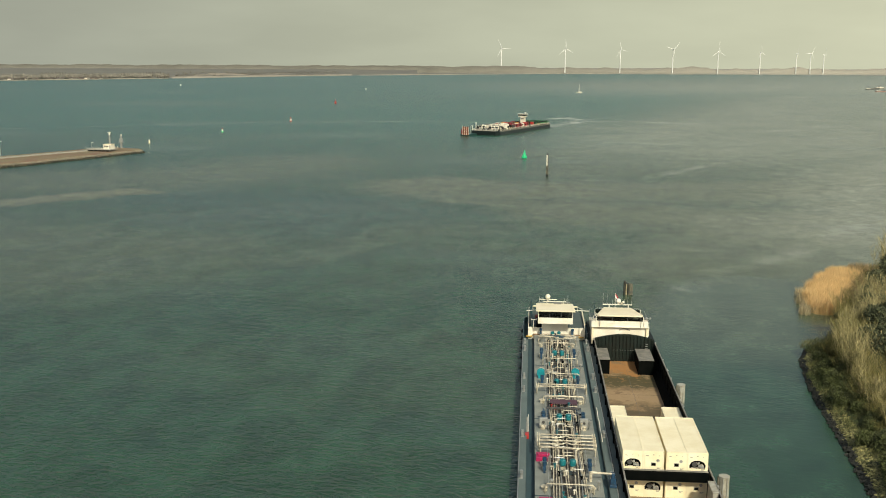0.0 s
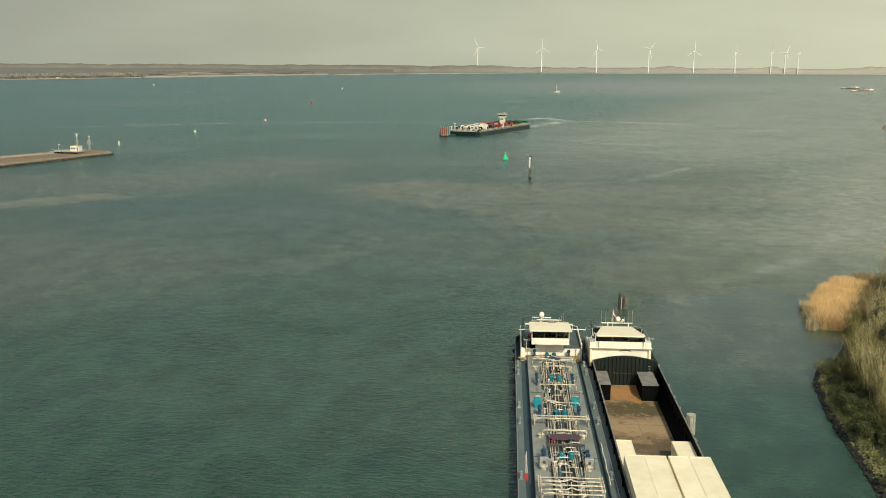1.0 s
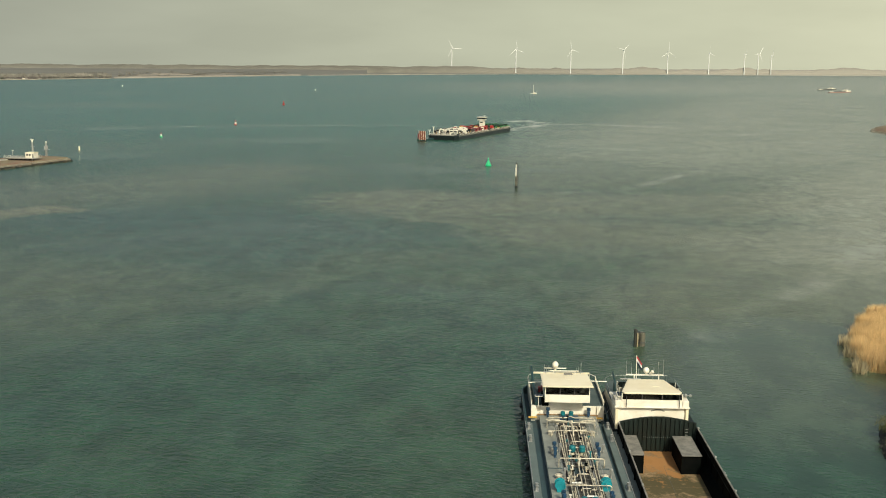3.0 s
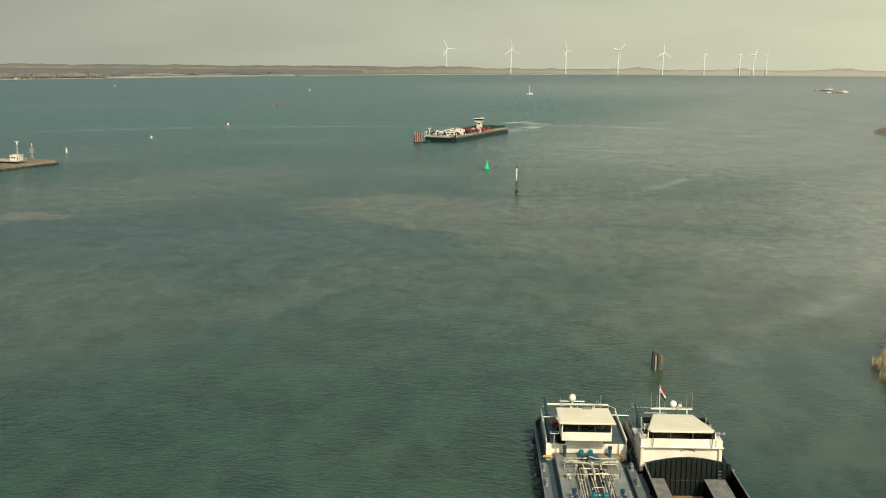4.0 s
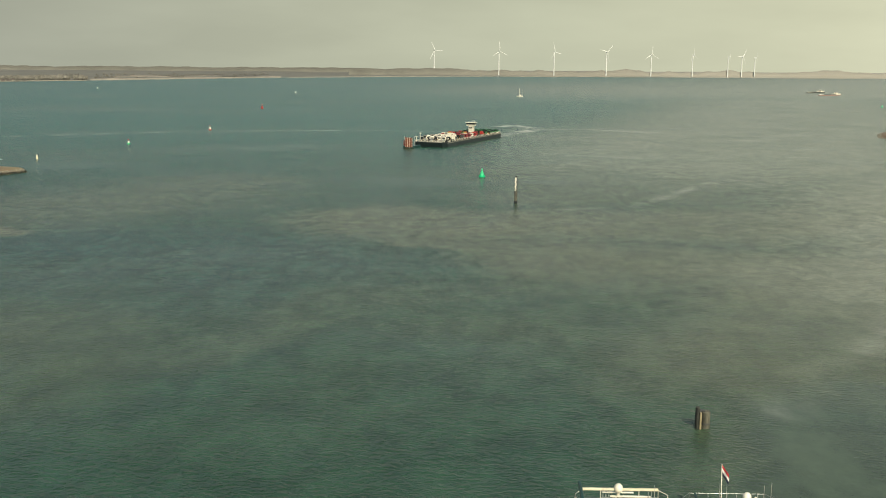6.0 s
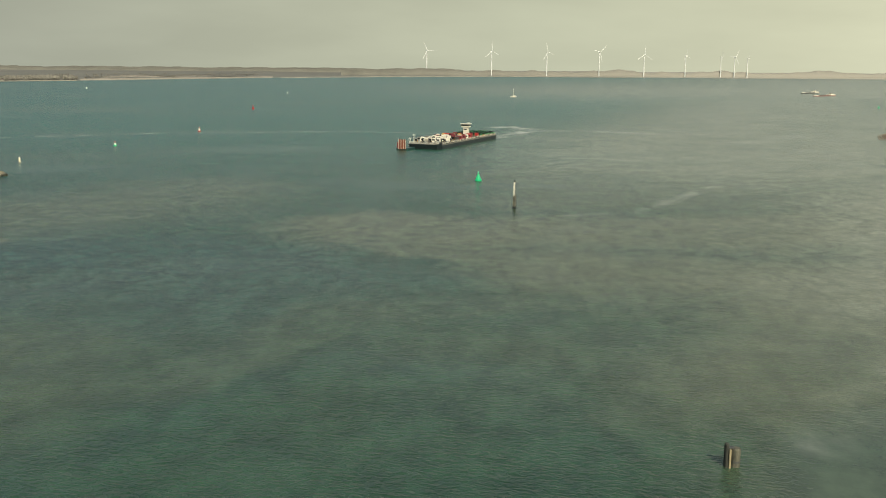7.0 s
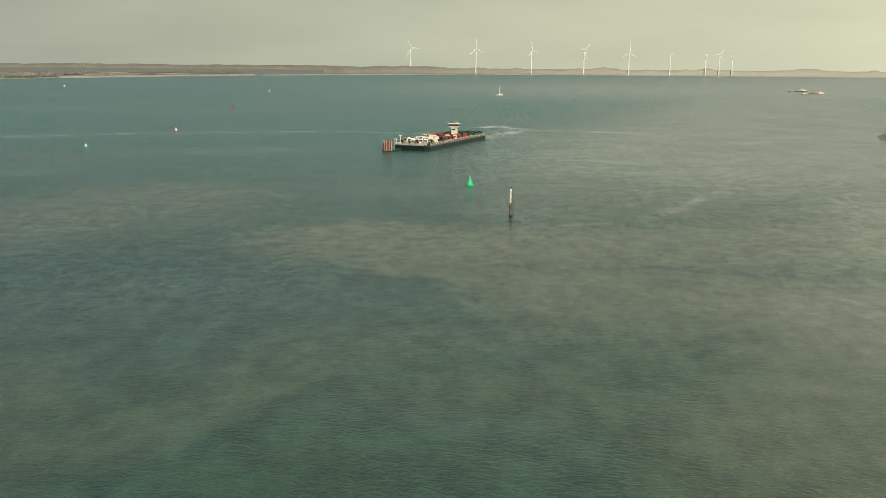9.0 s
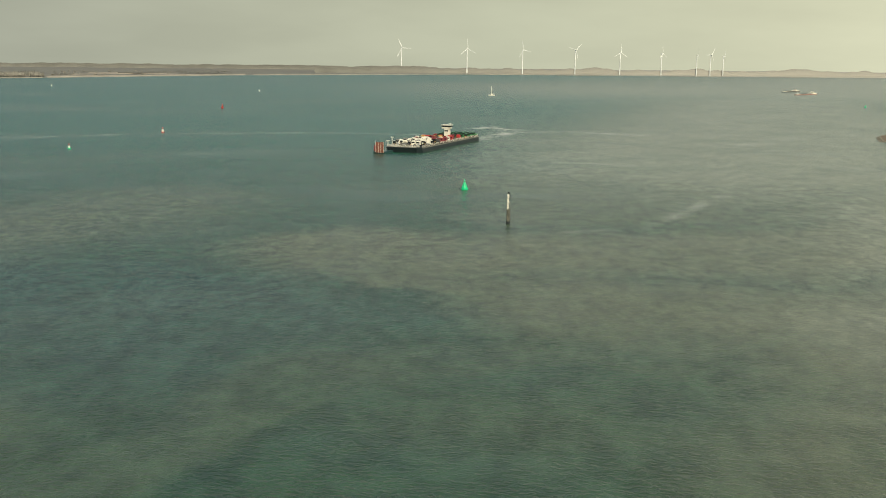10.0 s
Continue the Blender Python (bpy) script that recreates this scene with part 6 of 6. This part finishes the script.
for x in (-2.3, -0.75, 0.8, 2.3):
    part("ramp_stripe", B().box(x - 0.08, x + 0.08, -2.66, -2.6, 0.5, 6.3), WHITE, pn)
for x in (-3.3, 3.2):
    part("post", B().tube([(x, -1, 0.8), (x, -1, 7.0)], 0.16, 6), STEEL, pn)
part("winch", B().box(-3.9, -2.9, -1.5, 0.5, 1.2, 4.5, 0.1), DULLRED, pn)

# ---- sailing boat and far barges ----
sb = thing("sailing_boat", "small white sailing yacht with lowered sails", "sailing boat", 79, 1732, 0, turn=78)
part("hull", B().prism([(-1.2, -3.6), (1.2, -3.6), (1.6, 0), (1.2, 3.5), (0, 6), (-1.2, 3.5), (-1.6, 0)], -0.4, 1.2, [(-1.4, -4), (1.4, -4), (1.8, 0), (1.4, 3.8), (0, 6.6), (-1.4, 3.8), (-1.8, 0)]), WHITE, sb)
part("cabin", B().box(-0.9, 0.9, -1.2, 2.4, 1.2, 1.9, 0.15), WHITE, sb)
part("mast", B().tube([(0, 1.6, 1.2), (0, 1.6, 14.0)], 0.3, 6, 0.2), WHITE, sb)
part("boom", B().tube([(0, 1.6, 2.6), (0, -3.2, 2.7)], 0.22, 6), WHITE, sb)


def far_barge(x, y, turn, mat, cover, label):
    t = thing("river_barge", label, "barge", x, y, 0, turn=turn, group="far river barges")
    o = hull_outline(-5.7, 5.7, 0, 72, 7, 3)
    part("hull", B().prism(inset(o, 0.3), -1, 1.5, o), mat, t)
    part("hatch_cover", B().box(-4.4, 4.4, 9, 56, 1.5, 2.2, 0.2), cover, t)
    part("wheelhouse", B().box(-4.6, 4.6, 52, 69, 1.5, 3.2).box(-2.6, 2.6, 58, 62, 3.2, 5.4, 0.1), WHITE, t)
    part("windows", B().box(-2.65, 2.65, 57.95, 62.05, 4.2, 5.0), SHADEGLASS, t)
    part("bow_deck", B().prism([(-4.5, 9), (0, 1.2), (4.5, 9)], 1.5, 2.3), WHITE, t)


far_barge(657, 2088, -42, DARKSTEEL, BOXTOP, "grey low river barge far out")
far_barge(618, 1908, -47, HULLRED, DARKSTEEL, "red-hulled low river barge far out")

# ---- houses on the far left shore ----
rnd = random.Random(33)
for k in range(56):
    t = 1.78 + k * 0.0148 + rnd.uniform(-0.012, 0.012)
    x, y = along(SHORE, t)
    g = 1 + rnd.uniform(6, 60) / math.hypot(x, y)
    h = thing("house", "far pale house with a dark roof on the shore", "house", x * g, y * g, 2.2, turn=rnd.uniform(-30, 30), group="houses on the far shore")
    w, d, e = rnd.uniform(2.0, 3.6), rnd.uniform(3, 4), rnd.uniform(1.6, 2.6)
    part("wall", B().box(-w, w, -d, d, -1.5, e), rnd.choice((WHITE, CONCRETE, CONCRETE, BOXTOP, ROOFTILE)), h)
    part("roof", B().slab([(-w - 0.5, e), (w + 0.5, e), (0, e + rnd.uniform(2, 3.2))], -d - 0.4, d + 0.4), ROOFTILE, h)


# ---- plants on the near bank ----
def twig_crown(seed, stems, height, spread, forks=4, lean=0.0, r=0.045):
    """Upright, slightly fanned stems that fork into thin rods."""
    rnd = random.Random(seed)
    b = B()
    for _ in range(stems):
        w, q = rnd.uniform(0, 6.283), rnd.random() ** 0.6
        bx, by = 0.25 * spread * q * math.cos(w), 0.25 * spread * q * math.sin(w)
        h = height * rnd.uniform(0.55, 1.0)
        dx, dy = spread * q * math.cos(w) * rnd.uniform(0.5, 1.0) + lean, spread * q * math.sin(w) * rnd.uniform(0.5, 1.0)
        pts = [(bx, by, 0)]
        for i in range(1, 5):
            u = i / 4
            pts.append((bx + dx * u ** 1.4 + rnd.uniform(-0.12, 0.12), by + dy * u ** 1.4 + rnd.uniform(-0.12, 0.12), h * u))
        b.tube(pts, r, 3, r * 0.25)
        for _ in range(forks):
            i = rnd.randint(1, 3)
            p = Vector(pts[i]).lerp(Vector(pts[i + 1]), rnd.random())
            a, l = rnd.uniform(0, 6.283), h * rnd.uniform(0.18, 0.4)
            t = p + Vector((math.cos(a) * l * 0.5, math.sin(a) * l * 0.5, l * 0.8))
            m = p.lerp(t, 0.5) + Vector((math.cos(a), math.sin(a), 0)) * 0.08 * l
            b.tube([p, m, t], r * 0.5, 3, r * 0.2)
    return b


def leaf_crown(seed, count, rx, rz, z0, size=0.35):
    """A crown of small leaf clumps, with gaps."""
    rnd = random.Random(seed)
    b = B()
    lobes = [(rnd.uniform(-0.6, 0.6) * rx, rnd.uniform(-0.6, 0.6) * rx, z0 + rz * rnd.uniform(0.1, 0.9), rnd.uniform(0.3, 0.6) * rx) for _ in range(9)]
    for _ in range(count):
        x, y, z, r = rnd.choice(lobes)
        d = Vector((rnd.gauss(0, 1), rnd.gauss(0, 1), rnd.gauss(0, 1))).normalized() * r * rnd.uniform(0.6, 1.05)
        p = Vector((x, y, z)) + d
        a, c = Vector((rnd.gauss(0, 1), rnd.gauss(0, 1), rnd.gauss(0, 1))).normalized(), Vector((rnd.gauss(0, 1), rnd.gauss(0, 1), rnd.gauss(0, 1))).normalized()
        s = size * rnd.uniform(0.5, 1.3)
        e = a.cross(c).normalized()
        b.add([p + a * s, p + e * s * 0.6, p - a * s, p - e * s * 0.6], [(0, 1, 2, 3)])
    return b


WILLOWS = [twig_crown(40 + k, 24, 6.4, 3.9, 7, lean=-0.9, r=0.055) for k in range(4)]
WILLOWS = [w.mesh("willow_crown", TWIG) for w in WILLOWS]
POLLARDS = [twig_crown(60 + k, 12, 7.8, 2.3, 9, r=0.06).mesh("bare_crown", BARK) for k in range(4)]
LEAFY = [leaf_crown(70 + k, 9000, 3.2, 5.0, 1.2, 0.17).mesh("dark_crown", BUSH) for k in range(2)]


BRAMBLES = [leaf_crown(80 + k, 3600, 1.8, 1.4, 0.0, 0.11).mesh("bramble_leaves", BRAMBLE) for k in range(2)]


def willow(x, y, s, k, z=1.5):
    t = thing("willow_shrub", "bare olive-brown willow shrub with many upright stems on the bank", "shrub", x, y, z, turn=k * 29 % 90 - 45, group="willow shrubs on the bank")
    t.scale = (s, s, s)
    part("crown", WILLOWS[k % 4], None, t)
    part("trunk", B().lathe(0, 0, [(0.4, -0.4), (0.28, 0.3), (0.16, 0.9)], 7), BARK, t)


def bare_tree(x, y, s, k, z=1.6):
    t = thing("bare_tree", "tall bare pale-barked tree on the bank", "tree", x, y, z, turn=k * 97, group="bare trees on the bank")
    t.scale = (s, s, s)
    part("trunk", B().tube([(0, 0, -0.4), (0.05, 0.1, 1.2), (0.1, 0, 3.5), (0.15, 0.1, 6.5)], 0.13, 7, 0.04), BARK, t)
    part("crown", POLLARDS[k % 4], None, t)


def dark_tree(x, y, s, k, z=1.4):
    t = thing("ivy_clad_tree", "dark green ivy-clad tree on the bank", "tree", x, y, z, turn=k * 53, group="dark trees on the bank")
    t.scale = (s, s, s)
    part("trunk", B().tube([(0, 0, -0.4), (0.1, 0, 3), (0, 0.1, 6.5)], 0.25, 7, 0.08), BARK, t)
    part("crown", LEAFY[k % 2], None, t)


rnd = random.Random(78)
for k in range(165):
    y = rnd.uniform(92, 166)
    x = 40 + (y - 113) * 0.1 + max(0, y - 168) * 0.6 + 2.5 + rnd.random() ** 1.2 * 14
    ob = tagged(part("bramble_bush", BRAMBLES[k % 2], None), "low olive bramble bush on the bank", "bush", group="bramble bushes on the bank")
    ob.matrix_world = pose(x, y, 1.4, 0, 0, k * 41) @ Matrix.Scale(rnd.uniform(0.6, 1.2), 4)
rnd = random.Random(77)
# the bank's edge as x over y, and how far the growth reaches from it
for k in range(210):
    y = rnd.uniform(92, 188)
    edge = 40 + (y - 113) * 0.1 + max(0, y - 168) * 0.6
    x = edge + 5.0 + rnd.random() ** 0.9 * (18 if y < 128 else 5.0)
    willow(x, y, rnd.uniform(0.5, 1.0) * (1.0 if y > 140 else 0.75) * (0.7 if x < edge + 7 else 1.0), k)
for k in range(34):
    y = 122 + 64 * rnd.random() ** 0.75
    edge = 40 + (y - 113) * 0.1 + max(0, y - 168) * 0.6
    bare_tree(edge + rnd.uniform(5.0, 10.0), y, rnd.uniform(0.7, 1.15) * (0.8 if y < 150 else 1.0), k)
for k, (x, y) in enumerate(((55.5, 158), (58.5, 166), (60.5, 174), (62.5, 181), (64.5, 188), (67, 196), (71, 206), (77, 217), (81, 226), (87, 238), (61, 165), (65, 178), (68.5, 190), (73, 203), (78, 215), (83, 231), (64, 160), (67, 170), (71, 183), (76, 196), (81, 210), (87, 226), (57, 148), (62, 152), (60, 140),
                             (58, 160), (60, 169), (63.5, 184), (66, 192), (61.5, 156), (66, 165), (69, 176), (73, 188), (54.5, 142), (53, 130), (51.5, 119), (57, 122),
                             (92, 238), (56, 132), (61, 126), (55, 151), (56.5, 155), (58, 145), (56, 137), (60, 162), (59, 155), (61, 147), (62, 170), (49, 99), (49.5, 106), (50.5, 112), (51, 124), (52.5, 137), (47.5, 103), (49, 117))):
    dark_tree(x, y, rnd.uniform(0.85, 1.2) * (0.55 if x < 53 else 1.0), k)
for k in range(30):
    y = rnd.uniform(175, 203)
    bare_tree(57.5 + (y - 176) * 0.26 + rnd.uniform(0, 6), y, rnd.uniform(0.7, 1.1), k + 60, 1.0)
for k in range(22):
    y = rnd.uniform(175, 202)
    willow(53.6 + (y - 174) * 0.31 + rnd.uniform(0, 4), y, rnd.uniform(0.5, 0.85), k + 500, 0.9)
for k, (x, y) in enumerate(((86, 243), (91, 245), (80, 232))):
    bare_tree(x, y, rnd.uniform(1.1, 1.4), k + 20)


def blades(name, count, spots, height, mat, seed, label, category, width=0.05, lean=0.35):
    """Thin upright blades over discs (x, y, radius), some bent."""
    rnd = random.Random(seed)
    b = B()
    weights = [r * r for _, _, r, _ in spots]
    for _ in range(count):
        x, y, r, z = rnd.choices(spots, weights)[0]
        a, q = rnd.uniform(0, 6.283), r * math.sqrt(rnd.random()) * rnd.uniform(0.85, 1.08)
        x, y = x + q * math.cos(a), y + q * math.sin(a)
        h = height * rnd.uniform(0.55, 1.1)
        w = rnd.uniform(0, 6.283)
        dx, dy = math.cos(w) * width, math.sin(w) * width
        lx, ly = rnd.gauss(0.1, lean), rnd.gauss(0.05, lean)
        b.add([(x - dx, y - dy, z), (x + dx, y + dy, z), (x + lx * 0.4 + dx * 1.1, y + ly * 0.4 + dy * 1.1, z + h * 0.6), (x + lx * 0.4 - dx * 1.1, y + ly * 0.4 - dy * 1.1, z + h * 0.6), (x + lx, y + ly, z + h)],
              [(0, 1, 2, 3), (3, 2, 4)])
    return tagged(part(name, b, mat), label, category, kind="stuff")


for k, (x, y) in enumerate(((66, 201), (69, 205), (72, 211), (75, 217), (78, 224), (64.5, 198), (70, 202), (74, 209), (62.5, 195), (80, 230), (76, 226), (72, 216))):
    willow(x, y, 0.75 + 0.1 * (k % 3), k + 400, 1.0)
REEDS = [(60.5, 206, 3.6, -0.1), (62.5, 213, 4.6, 0.0), (65.5, 221, 4.8, 0.2), (69, 229, 4.4, 0.3), (73, 236, 4.0, 0.3)]
blades("reed_bed", 42000, REEDS, 3.1, REED, 91, "dense bed of tall golden dry reeds at the water's edge", "reeds", 0.023, 0.5)
blades("old_reed_bed", 15000, [(66, 206, 3.2, 0.4), (69.5, 212, 4.0, 0.6), (79, 242, 3.5, 0.3), (75, 221, 5, 0.6), (79, 229, 5, 0.6), (84, 238, 4, 0.6)], 3.0, OLDREED, 94, "older brown reeds behind the golden reed bed", "reeds", 0.035)
blades("reed_fringe", 1300, [(57.4, 205.5, 2.2, -0.1), (58.4, 213, 2.0, -0.1), (60.5, 220, 2.5, -0.1), (55.6, 203, 1.2, -0.1)], 2.2, FRINGE, 92, "sparse pale reeds standing in the water", "reeds", 0.035)
blades("bank_grass", 46000, [(45.4 + 0.15 * i + max(0, i - 12) * 1.6, 90 + 5.5 * i, 3.4, 1.2) for i in range(16)] + [(53, 100 + 9 * i, 6, 1.5) for i in range(9)] + [(62, 176, 5, 1.4), (58, 174, 3, 1.2)], 0.8, DRYGRASS, 93, "tufts of dry grass on the bank", "grass", 0.022, 0.3)
